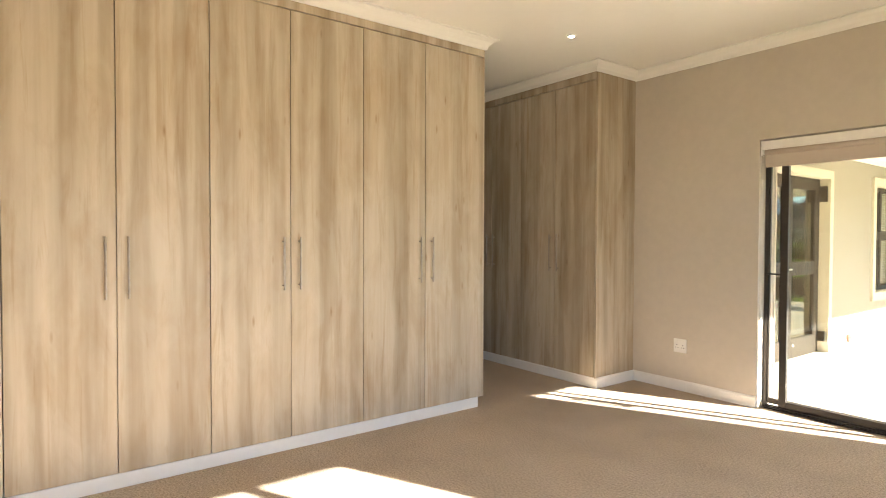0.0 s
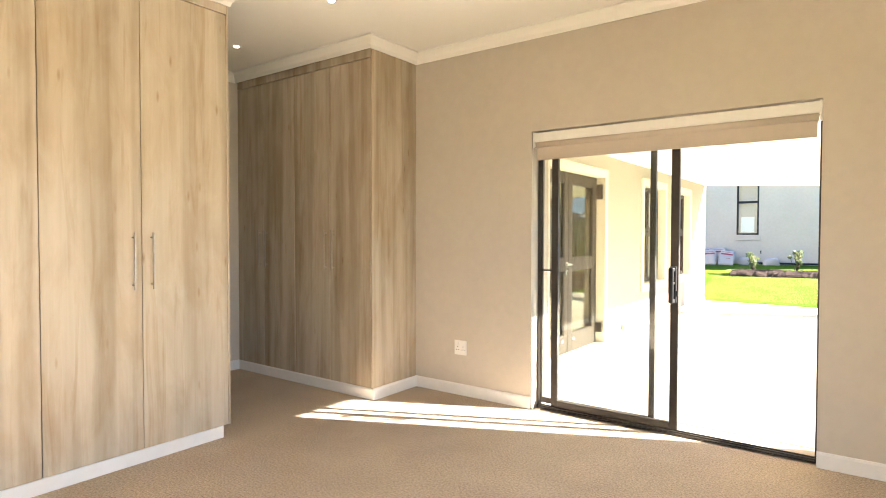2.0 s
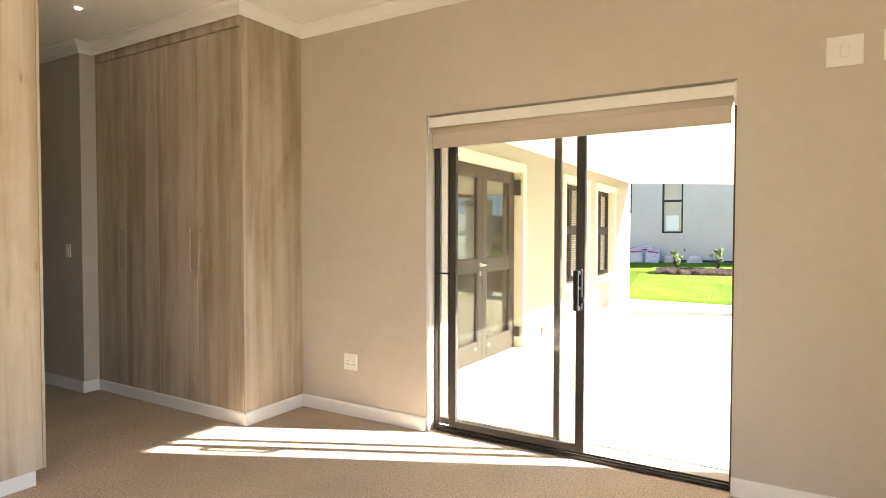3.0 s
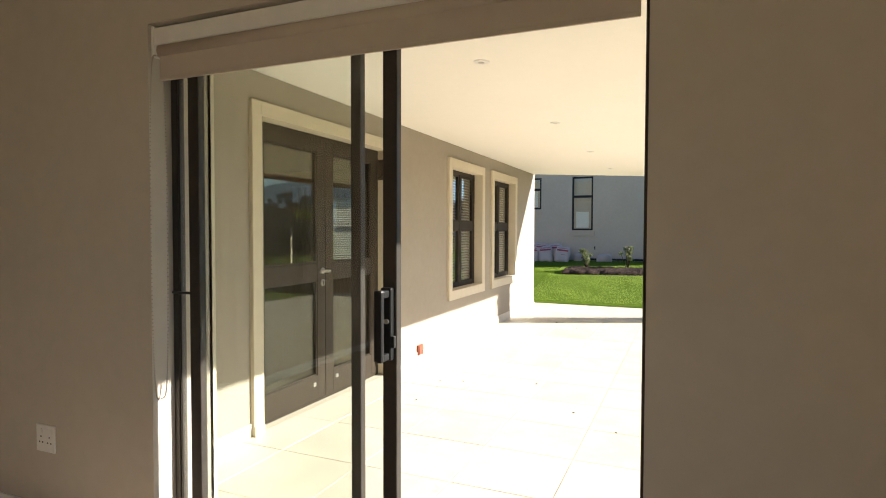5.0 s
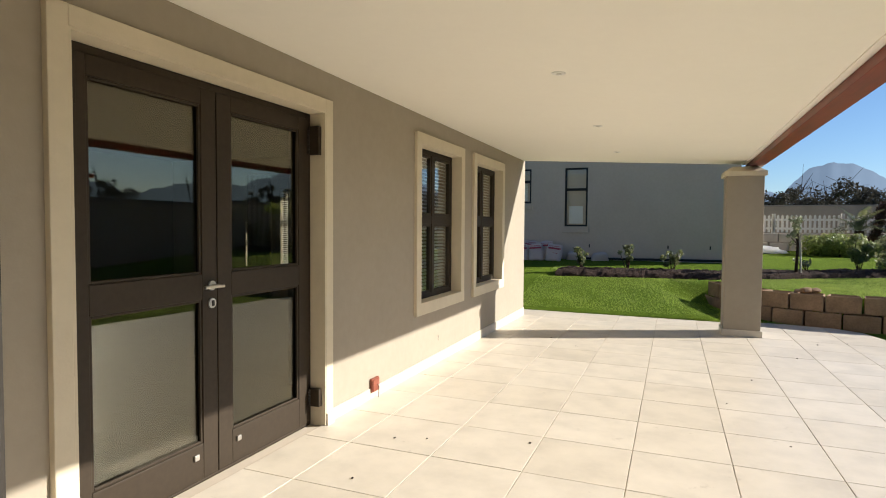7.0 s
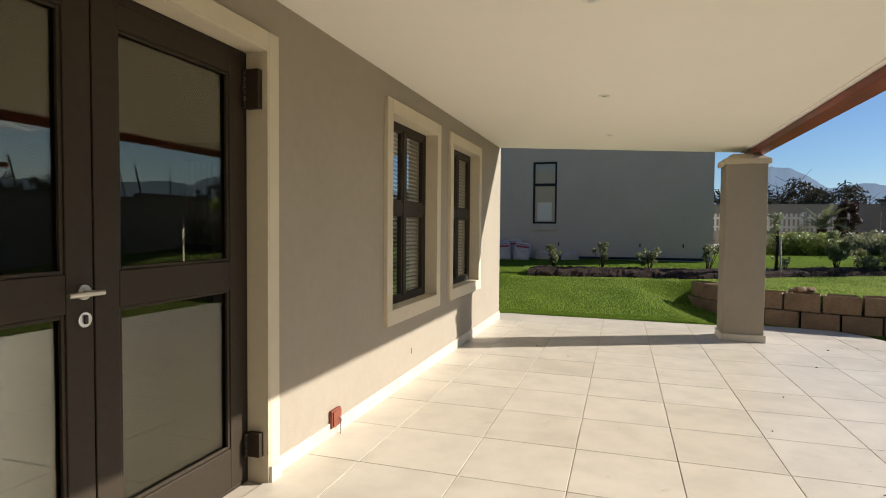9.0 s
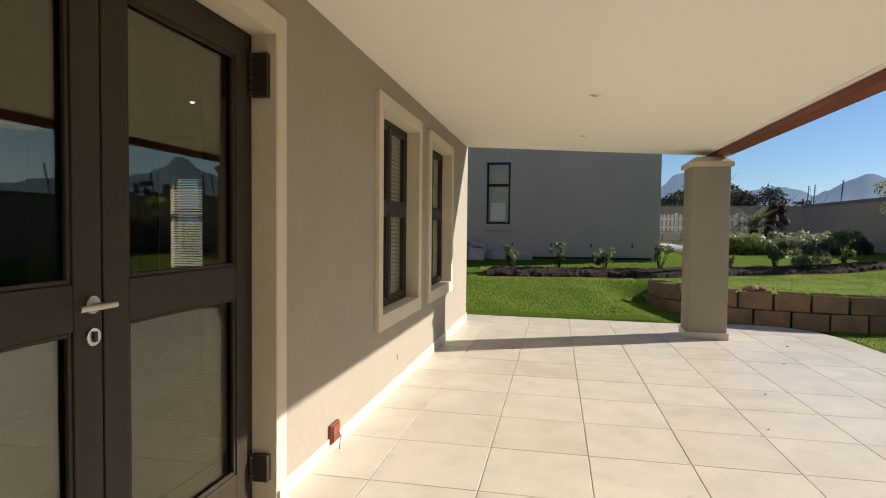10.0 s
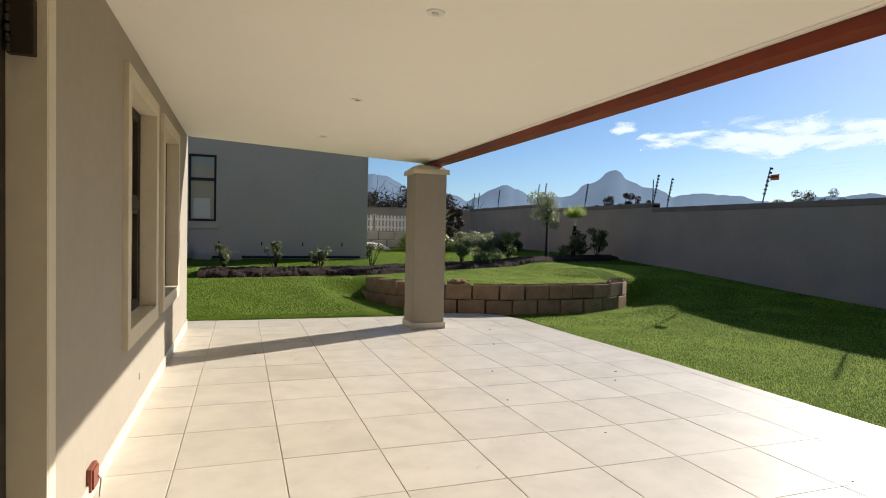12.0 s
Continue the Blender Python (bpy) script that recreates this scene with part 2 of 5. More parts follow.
# dark colour stands in for the shade inside the closed room
M_DARKROOM = plaster("unlit_room_shade", (0.16, 0.14, 0.12), 0.9)
M_ORANGE = plaster("orange_sign", (0.75, 0.16, 0.03), 0.5)
M_STONE = plaster("pale_stone", (0.46, 0.42, 0.36), 0.9, 0.15, 20, 0.6)
M_LAMP = Mat("lamp_glow", (1, 0.95, 0.85))
M_LAMP.set("Emission Color", (1.0, 0.9, 0.72, 1))
M_LAMP.set("Emission Strength", 12.0)
M_LAMP = M_LAMP.m

# ---- mesh helpers ----


def bm_box(bm, x0, x1, y0, y1, z0, z1, bevel=0.0):
    m = Matrix.Translation(((x0 + x1) / 2, (y0 + y1) / 2, (z0 + z1) / 2)) @ Matrix.Diagonal((abs(x1 - x0), abs(y1 - y0), abs(z1 - z0), 1))
    r = bmesh.ops.create_cube(bm, size=1.0, matrix=m)
    if bevel:
        es = list({e for v in r["verts"] for e in v.link_edges})
        bmesh.ops.bevel(bm, geom=es, offset=bevel, segments=2, affect='EDGES', profile=0.5)
    return bm


def box(x0, x1, y0, y1, z0, z1, bevel=0.0):
    return bm_box(bmesh.new(), x0, x1, y0, y1, z0, z1, bevel)


def rod(bm, a, b, r0, r1=None, n=10):
    """A tapered rod from a to b."""
    a, b = Vector(a), Vector(b)
    d = b - a
    m = Matrix.Translation((a + b) / 2) @ d.to_track_quat("Z", "Y").to_matrix().to_4x4()
    bmesh.ops.create_cone(bm, cap_ends=True, segments=n, radius1=r0, radius2=r0 if r1 is None else r1, depth=d.length, matrix=m)
    return bm


def smooth(me, on=True):
    me.polygons.foreach_set("use_smooth", [on] * len(me.polygons))


def mesh_of(name, bm, mat, soft=False):
    me = bpy.data.meshes.new(name)
    bm.to_mesh(me)
    bm.free()
    me.materials.append(mat)
    if soft:
        smooth(me)
    return me


def part(name, bm, mat, parent, label="", soft=False):
    ob = new(name, mesh_of(name, bm, mat, soft))
    ob.parent = parent
    if label:
        ob["label"] = label
    return ob


def thing(name, at, label, category, group="", kind=""):
    ob = new(name)
    ob.empty_display_size = 0.1
    ob.matrix_basis = at if isinstance(at, Matrix) else Matrix.Translation(at)
    return tagged(ob, label, category, group, kind)


def solid(name, bm, mat, label, category, kind="structure", soft=False):
    return tagged(new(name, mesh_of(name, bm, mat, soft)), label, category, "", kind)


def wall_grid(axis, u0, u1, z0, z1, w0, w1, holes):
    """A wall along x or y with real rectangular openings (u0, u1, z0, z1)."""
    us = sorted({u0, u1, *[h[0] for h in holes], *[h[1] for h in holes]})
    zs = sorted({z0, z1, *[h[2] for h in holes], *[h[3] for h in holes]})
    us, zs = [u for u in us if u0 <= u <= u1], [z for z in zs if z0 <= z <= z1]

    def full(i, j):
        if not (0 <= i < len(us) - 1 and 0 <= j < len(zs) - 1):
            return False
        u, z = (us[i] + us[i + 1]) / 2, (zs[j] + zs[j + 1]) / 2
        return not any(h[0] < u < h[1] and h[2] < z < h[3] for h in holes)
    bm = bmesh.new()

    def quad(*ps):
        vs = [bm.verts.new((p[0], p[1], p[2]) if axis == "x" else (p[1], p[0], p[2])) for p in ps]
        bm.faces.new(vs)
    for i in range(len(us) - 1):
        for j in range(len(zs) - 1):
            if not full(i, j):
                continue
            a, b, c, d = us[i], us[i + 1], zs[j], zs[j + 1]
            quad((a, w0, c), (b, w0, c), (b, w0, d), (a, w0, d))
            quad((b, w1, c), (a, w1, c), (a, w1, d), (b, w1, d))
            if not full(i - 1, j):
                quad((a, w1, c), (a, w0, c), (a, w0, d), (a, w1, d))
            if not full(i + 1, j):
                quad((b, w0, c), (b, w1, c), (b, w1, d), (b, w0, d))
            if not full(i, j - 1):
                quad((a, w1, c), (b, w1, c), (b, w0, c), (a, w0, c))
            if not full(i, j + 1):
                quad((a, w0, d), (b, w0, d), (b, w1, d), (a, w1, d))
    bmesh.ops.remove_doubles(bm, verts=bm.verts, dist=1e-5)
    bmesh.ops.recalc_face_normals(bm, faces=bm.faces)
    return bm


def ring_frame(bm, axis, w0, w1, u0, u1, z0, z1, t, tb=None, bevel=0.004):
    """A rectangular frame of bars, butted end to end, standing across the given axis's wall."""
    tb = t if tb is None else tb
    for a, b, c, d in ((u0, u0 + t, z0, z1), (u1 - t, u1, z0, z1), (u0 + t, u1 - t, z1 - t, z1), (u0 + t, u1 - t, z0, z0 + tb)):
        if axis == "x":
            bm_box(bm, a, b, w0, w1, c, d, bevel)
        else:
            bm_box(bm, w0, w1, a, b, c, d, bevel)
    return bm


def extrude_profile(pts, path):
    """Sweeps a closed profile (out, up) along corner points of a path (x, y, z), mitred; out lies to the left of the way."""
    bm = bmesh.new()
    rings = []
    for i, p in enumerate(path):
        p = Vector(p)
        d0 = (p - Vector(path[i - 1])).normalized() if i else None
        d1 = (Vector(path[i + 1]) - p).normalized() if i < len(path) - 1 else None
        n0 = Vector((-d0.y, d0.x, 0)) if d0 else None
        n1 = Vector((-d1.y, d1.x, 0)) if d1 else None
        n = (n0 + n1).normalized() if n0 and n1 else (n0 or n1)
        k = 1 / max(0.3, n.dot(n0 or n1))
        rings.append([bm.verts.new(p + n * k * u + Vector((0, 0, v))) for u, v in pts])
    m = len(pts)
    for a, b in zip(rings, rings[1:]):
        for j in range(m):
            bm.faces.new((a[j], a[(j + 1) % m], b[(j + 1) % m], b[j]))
    bm.faces.new(rings[0][::-1])
    bm.faces.new(rings[-1])
    bmesh.ops.recalc_face_normals(bm, faces=bm.faces)
    return bm


def point_mesh(name, verts, faces, mat):
    me = bpy.data.meshes.new(name)
    me.from_pydata(verts, [], faces)
    me.materials.append(mat)
    return me


# ---- plan ----
CEIL = 2.99
YN, YO = 5.265, 5.60          # inner and outer face of the wall with the sliding door
XE = 1.50                     # east wall of the room
XW = -2.205                   # outer face of the terrace wall
X1, W1_END = -2.95, 3.47      # long wardrobe: front and end
Y2 = 4.69                     # second wardrobe: front
DX0, DX1, DTOP = -1.598, 0.308, 2.188


def terrace_z(x, y=8.5):
    return -0.014 - 0.004 * (x + 2.2) - 0.007 * (y - 8.5)


def soffit_z(x):
    return 2.402 - 0.052 * (x + 2.205)


def step(v, a, b):
    f = min(1.0, max(0.0, (v - a) / (b - a)))
    return f * f * (3 - 2 * f)


def lerp_table(v, table):
    for (a, p), (b, q) in zip(table, table[1:]):
        if v <= b:
            return p + (q - p) * max(0.0, (v - a) / (b - a))
    return table[-1][1]


def ground_z(x, y):
    west = lerp_table(y, [(14.4, -0.10), (17.1, 0.33), (20.8, 0.50), (28, 0.62), (60, 0.8)])
    bank = lerp_table(y, [(10.5, -0.07), (12.6, -0.05), (13.9, 0.02), (14.7, 0.16), (15.8, 0.37), (16.7, 0.46), (21.0, 0.56), (28, 0.62), (60, 0.8)])
    foot = lerp_table(y, [(9.0, -0.03), (13.0, 0.06), (15.0, 0.17), (16.4, 0.27), (18.3, 0.40), (21.2, 0.55), (28, 0.62), (60, 0.8)])
    east = bank + (foot - bank) * step(x, 6.4, 9.3)
    z = west + (east - west) * step(x, 4.6, 5.9)
    g = wall_ring(x, y)
    if g is not None:
        high, low = max(z, 0.345), min(z, -0.10 + 0.1 * step(y, 14.4, 17))
        walled = high if g < 0.905 else z + (low - z) * (1 - step((g - 1) * 2.8, 0.05, 1.0))
        loose = high + (z - high) * step(g, 0.85, 1.25)
        fade = 1 - (step(y, 15.5, 16.1) if x > 3.25 else step(y, 16.4, 17.1))
        z = loose + (walled - loose) * fade
    if x < 2.5 and y < 14.7:
        z = -0.35
    return z


RING_WEST = 2.4


def wall_ring(x, y):
    """1 on the front of the curved retaining wall, less behind it, more before it."""
    if y > 17.6 or abs(x - 3.25) > 4.2:
        return None
    n = RING_WEST if x < 3.25 else 3.0
    return ((abs(x - 3.25) / 2.75) ** n + ((17.6 - y) / 2.9) ** n) ** (1 / n)


# ---- setting: room ----
solid("floor", box(-5.6, XE + 0.2, -3.2, YN + 0.03, -0.12, 0.0), M_CARPET, "beige looped-pile wall-to-wall carpet", "floor")
solid("wall_north", wall_grid("x", -6.3, XE + 0.22, -0.1, 3.3, YN, 5.412, [(DX0, DX1, -0.02, DTOP)]), M_INT,
      "greige painted wall with a wide sliding-door opening", "wall")
WIN_E = (0.25, 4.06, 0.06, 2.32)
solid("wall_east", wall_grid("y", -3.2, YN - 0.003, -0.1, 3.3, XE, XE + 0.22, [WIN_E]), M_INT, "greige painted wall with a wide window", "wall")
solid("wall_south", box(-5.7, XE + 0.22, -3.42, -3.2, -0.1, 3.3), M_INT, "greige painted back wall", "wall")
solid("wall_west", box(-3.72, -3.54, -3.2, W1_END - 0.06, -0.1, 3.3), M_INT, "greige painted wall behind the wardrobes", "wall")
solid("wall_passage", box(-5.6, -3.72, W1_END - 0.24, W1_END - 0.06, -0.1, 3.3), M_INT, "greige painted side wall of the dressing passage", "wall")
solid("wall_passage_end", wall_grid("y", W1_END - 0.06, YN - 0.003, -0.1, 3.3, -5.78, -5.6, [(3.62, 4.42, -0.02, 2.05)]), M_INT,
      "greige painted end wall with a doorway", "wall")
solid("wall_nib", box(-5.6, -4.643, 4.565, YN - 0.003, -0.1, CEIL + 0.05), M_INT, "greige painted wall nib beside the wardrobe", "wall")
solid("wall_lobby", box(-7.3, -7.1, 2.8, YN, -0.1, 3.3), M_INT, "greige painted wall beyond the doorway", "wall")
solid("wall_lobby_side", box(-7.1, -5.78, 2.6, 2.8, -0.1, 3.3), M_INT, "greige painted side wall beyond the doorway", "wall")
solid("floor_lobby", box(-7.1, -5.6, 2.8, YN, -0.12, -0.004), M_CARPET, "beige carpet beyond the doorway", "floor")
solid("ceiling", box(-7.3, XE + 0.2, -3.3, YN + 0.1, CEIL, CEIL + 0.2), M_CEIL, "smooth white painted ceiling", "ceiling")
COVE = [(0, 0), (0, -0.085), (0.012, -0.085), (0.02, -0.06), (0.045, -0.03), (0.07, -0.014), (0.085, -0.012), (0.085, 0)]
solid("cornice", extrude_profile(COVE, [(-5.6, 3.41, CEIL), (-5.6, 4.565, CEIL), (-4.643, 4.565, CEIL), (-4.643, Y2 - 0.02, CEIL), (-2.765, Y2 - 0.02, CEIL),
      (-2.765, YN, CEIL), (XE, YN, CEIL), (XE, -3.2, CEIL)][::-1]), M_CEIL, "white plaster cove cornice", "cornice")
solid("cornice_wardrobe", extrude_profile(COVE, [(X1 + 0.005, -3.2, CEIL), (X1 + 0.005, W1_END + 0.012, CEIL), (-3.54, W1_END + 0.012, CEIL)][::-1]), M_CEIL,
      "white plaster cove cornice over the wardrobe", "cornice")
BASE = [(0, 0), (0, 0.095), (0.009, 0.095), (0.016, 0.08), (0.016, 0)]
solid("baseboard", extrude_profile(BASE, [(-2.765, YN - 0.02, 0), (-2.765, YN, 0), (DX0, YN, 0)][::-1]), M_WHITE, "white painted baseboard", "baseboard")
solid("baseboard_east", extrude_profile(BASE, [(DX1, YN, 0), (XE, YN, 0), (XE, -3.2, 0)][::-1]), M_WHITE, "white painted baseboard", "baseboard")
solid("baseboard_passage", extrude_profile(BASE, [(-5.6, 4.48, 0), (-5.6, 4.565, 0), (-4.643, 4.565, 0), (-4.643, Y2 - 0.005, 0)][::-1]), M_WHITE, "white painted baseboard", "baseboard")

# passage door frame
df = thing("door_frame", (0, 0, 0), "white painted timber door frame in the passage", "door frame", kind="structure")
for a, b, c, d in ((3.56, 3.62, 0, 2.11), (4.42, 4.48, 0, 2.11), (3.62, 4.42, 2.05, 2.11)):
    part("architrave", box(-5.6, -5.578, a, b, c, d, 0.004), M_WHITE, df)
part("jamb", box(-5.77, -5.61, 4.398, 4.418, 0, 2.045, 0.003), M_WHITE, df)
part("strike_plate", box(-5.70, -5.67, 4.394, 4.399, 0.98, 1.12), M_BRONZE, df)

# east window, out of the walk's view, which lets the sun onto the carpet
we = thing("window_1", (XE + 0.1, 0, 0), "wide aluminium window in the east wall", "window", kind="structure")
part("window_frame", ring_frame(bmesh.new(), "y", 0, 0.06, *WIN_E, 0.05), M_BRONZE, we)
for c in (0.9, 1.74, 2.58, 3.46):
    part("mullion", box(0.004, 0.056, c - 0.035, c + 0.035, WIN_E[2] + 0.05, WIN_E[3] - 0.05), M_BRONZE, we)
ob = part("pane", box(0.026, 0.032, WIN_E[0] + 0.05, WIN_E[1] - 0.05, WIN_E[2] + 0.05, WIN_E[3] - 0.05), M_GLASS, we)
ob.visible_shadow = False


# ---- wardrobes ----
def bar_handle(parent, p, out, z0, z1, along):
    """A brushed bar handle with two posts; out: how far it stands off, along x or y."""
    o = Vector((out, 0, 0)) if along == "x" else Vector((0, out, 0))
    p = Vector(p)
    bm = rod(bmesh.new(), p + o + Vector((0, 0, z0)), p + o + Vector((0, 0, z1)), 0.0065, n=12)
    for z in (z0 + 0.03, z1 - 0.03):
        rod(bm, p + Vector((0, 0, z)), p + o + Vector((0, 0, z)), 0.005, n=8)
    part("handle", bm, M_NICKEL, parent, "brushed steel bar handle")


DOOR_Z0, DOOR_Z1 = 0.088, 2.845
for a, b, c in ((-2.65, -2.15, -1.65), (-1.65, -1.15, -0.65), (-0.65, -0.14, 0.35), (0.35, 0.85, 1.34), (1.34, 1.84, 2.37), (2.37, 2.90, 3.47)):
    w = thing("wardrobe", (X1, b, 0), "tall built-in wardrobe in pale oak laminate, doors closed", "wardrobe", "row of long wardrobe units")
    part("body", box(-0.575, -0.021, a - b + 0.002, c - b - 0.002, 0.086, 2.9), M_OAK_Y, w)
    for lo, hi, hy in ((a, b, b - 0.055), (b, c, b + 0.055)):
        d = part("door", box(-0.019, 0, lo - b + 0.0025, hi - b - 0.0025, DOOR_Z0, DOOR_Z1, 0.0012), M_OAK_Y, w)
        bar_handle(d, (0, hy - b, 0), 0.032, 1.05, 1.39, "x")
solid("wardrobe_filler", box(X1 - 0.018, X1 + 0.002, -3.19, W1_END + 0.002, DOOR_Z1 + 0.006, 2.94, 0.0015), M_OAK_Y, "oak laminate filler strip above the wardrobe doors", "trim")
solid("wardrobe_plinth", box(X1 - 0.5, X1 - 0.012, -3.19, W1_END - 0.03, 0.0, 0.082, 0.003), M_WHITE, "white plinth under the long wardrobe", "trim")
solid("wardrobe_end_panel", box(-3.535, X1 - 0.001, W1_END + 0.0005, W1_END + 0.0165, 0.086, 2.935, 0.0015), M_OAK_X, "oak laminate end panel of the wardrobe", "trim")

for a, b, c in ((-2.787, -3.28, -3.755), (-3.755, -4.217, -4.638)):
    w = thing("wardrobe", (b, Y2, 0), "tall built-in wardrobe in oak laminate by the passage", "wardrobe", "pair of passage wardrobe units")
    part("body", box(c - b + 0.002, a - b - 0.002, 0.021, 0.57, 0.086, 2.9), M_OAK_X, w)
    for lo, hi, hx in ((b, a, 0.055), (c, b, -0.045)):
        d = part("door", box(lo - b + 0.0025, hi - b - 0.0025, 0, 0.019, DOOR_Z0, 2.835, 0.0012), M_OAK_X, w)
        bar_handle(d, (hx, 0, 0), -0.032, 1.06, 1.42, "y")
solid("wardrobe_side_panel", box(-2.783, -2.765, Y2 - 0.002, YN - 0.002, 0.0, 2.905, 0.0015), M_OAK_Y, "oak laminate side panel of the passage wardrobe", "trim")
solid("wardrobe_filler_passage", box(-4.638, -2.785, Y2 - 0.002, Y2 + 0.018, 2.842, 2.93, 0.0015), M_OAK_X, "oak laminate filler strip above the doors", "trim")
solid("wardrobe_plinth_passage", extrude_profile(BASE, [(-4.636, Y2 + 0.01, 0), (-2.765, Y2 + 0.01, 0), (-2.765, YN - 0.02, 0)][::-1]), M_WHITE, "white plinth round the passage wardrobe", "trim")


# ---- sockets and switches ----
def wall_plate(at, w, h, label, sockets=0, rocker=False):
    """A plate on a wall that faces -y."""
    p = thing("socket" if sockets else "switch", at, label, "socket" if sockets else "switch")
    part("plate", box(-w / 2, w / 2, -0.009, 0, -h / 2, h / 2, 0.003), M_PLASTIC, p)
    for i in range(sockets):
        cx = (i - (sockets - 1) / 2) * w * 0.46
        part("rocker", box(cx - 0.011, cx + 0.011, -0.013, -0.009, 0.022, 0.046, 0.0015), M_PLASTIC, p)
        for dx, dz in ((0, 0.008), (-0.011, -0.018), (0.011, -0.018)):
            part("hole", rod(bmesh.new(), (cx + dx, -0.0096, dz), (cx + dx, -0.0086, dz), 0.0042), M_BLACK, p)
    if rocker:
        part("rocker", box(-0.018, 0.018, -0.014, -0.009, -0.03, 0.03, 0.002), M_PLASTIC, p)
    return p


wall_plate((-2.27, YN, 0.408), 0.125, 0.125, "white double wall socket low on the wall", 2)
wall_plate((0.765, YN, 2.255), 0.15, 0.145, "white blank plate with rocker high on the wall", 0, True)
wall_plate((0.99, YN, 2.26), 0.15, 0.145, "white double wall socket high on the wall", 2)
wall_plate((-4.86, 4.565, 1.22), 0.075, 0.115, "white light switch on the passage wall", 0, True)


# ---- sliding door and roller blind ----
sd = thing("sliding_door", (0, 0, 0), "dark bronze aluminium sliding door, half open", "sliding door")
F0, F1 = 5.312, 5.41
FL, FR = DX0 + 0.032, DX1 - 0.012
fr = bmesh.new()
bm_box(fr, DX0 + 0.001, FL, 5.372, F1, 0.0, 2.15, 0.003)
bm_box(fr, FR, DX1 - 0.001, F0, F1, 0.0, 2.15, 0.003)
bm_box(fr, FL, FR, 5.372, F1, 2.10, 2.15, 0.003)
bm_box(fr, FL, FR, F0 + 0.01, F1, 0.0, 0.010, 0.002)
part("frame", fr, M_BRONZE, sd)
for y in (5.343, 5.385):
    part("track", box(FL, FR, y - 0.004, y + 0.004, 0.010, 0.020), M_BRONZE, sd)
fb = bmesh.new()
bm_box(fb, FL + 0.001, FL + 0.012, 5.376, 5.402, 0.035, 2.098, 0.002)
bm_box(fb, -0.714, -0.672, 5.368, 5.402, 0.035, 2.098, 0.004)
bm_box(fb, FL + 0.012, -0.714, 5.370, 5.402, 0.035, 0.078, 0.004)
bm_box(fb, FL + 0.012, -0.714, 5.370, 5.402, 2.056, 2.098, 0.004)
fx = part("fixed_panel", fb, M_BRONZE, sd)
g = part("pane", box(FL + 0.011, -0.71, 5.382, 5.387, 0.09, 2.06), M_GLASS, fx)
g.visible_shadow = False
sl = part("sliding_panel", ring_frame(bmesh.new(), "x", 5.326, 5.362, -1.455, -0.504, 0.035, 2.098, 0.055, 0.045), M_BRONZE, sd)
g = part("pane", box(-1.405, -0.555, 5.342, 5.347, 0.09, 2.045), M_GLASS, sl)
g.visible_shadow = False
hb = box(-0.556, -0.514, 5.302, 5.326, 0.915, 1.165, 0.005)
for z in (0.93, 1.145):
    bm_box(hb, -0.552, -0.52, 5.264, 5.304, z - 0.012, z + 0.012, 0.004)
bm_box(hb, -0.552, -0.52, 5.248, 5.270, 0.915, 1.16, 0.007)
part("handle", hb, M_BLACK, sl, "black D-shaped pull handle")
part("lock_cylinder", rod(bmesh.new(), (-0.53, 5.303, 1.05), (-0.53, 5.296, 1.05), 0.009), M_STEEL, sl)
part("latch", box(-0.518, -0.502, 5.303, 5.318, 0.96, 1.0, 0.002), M_BLACK, sl)
part("striker", rod(bmesh.new(), (FL - 0.005, 5.348, 1.10), (-1.45, 5.348, 1.10), 0.006), M_BLACK, sd)

rb = thing("roller_blind", (0, 0, 0), "taupe roller blind rolled up in the door recess", "blind")
part("headrail", box(DX0 + 0.012, DX1 - 0.01, 5.280, 5.338, 2.105, 2.176, 0.006), M_WHITE, rb, "cream headrail")
part("roll", rod(bmesh.new(), (DX0 + 0.03, 5.308, 2.085), (DX1 - 0.02, 5.308, 2.085), 0.03, n=20), M_BLIND, rb, "", True)
part("fabric", box(DX0 + 0.035, DX1 - 0.025, 5.290, 5.293, 1.975, 2.11), M_BLIND, rb)
part("bottom_bar", box(DX0 + 0.035, DX1 - 0.025, 5.286, 5.297, 1.962, 1.977, 0.003), M_BLIND, rb)
for x in (DX0 + 0.008, DX1 - 0.008):
    part("bracket", box(x - 0.006, x + 0.006, 5.278, 5.335, 2.06, 2.182, 0.002), M_WHITE, rb)
ch = bmesh.new()
for k in range(240):
    f = k / 240 * 2 * math.pi
    z = 1.365 + 0.70 * math.cos(f)
    y = 5.289 + 0.04 * math.copysign(abs(math.sin(f)) ** 0.4, math.sin(f))
    bmesh.ops.create_icosphere(ch, subdivisions=1, radius=0.0036, matrix=Matrix.Translation((DX0 + 0.022, y, z)))
part("chain", ch, M_NICKEL, rb, "beaded pull chain")["kind"] = "stuff"


# ---- downlights ----
def downlight(at, label, lit, tilt=0.0):
    d = thing("downlight", Matrix.Translation(at) @ pose(0, 0, 0, 0, tilt, 0), label, "downlight", "indoor downlights" if lit else "terrace downlights")
    bm = bmesh.new()
    rod(bm, (0, 0, -0.006), (0, 0, 0), 0.036 if lit else 0.042, 0.04 if lit else 0.046, 28)
    part("trim_ring", bm, M_PLASTIC, d)
    part("lamp", rod(bmesh.new(), (0, 0, -0.009), (0, 0, -0.0055), 0.018, n=20), M_LAMP if lit else M_STEEL, d)


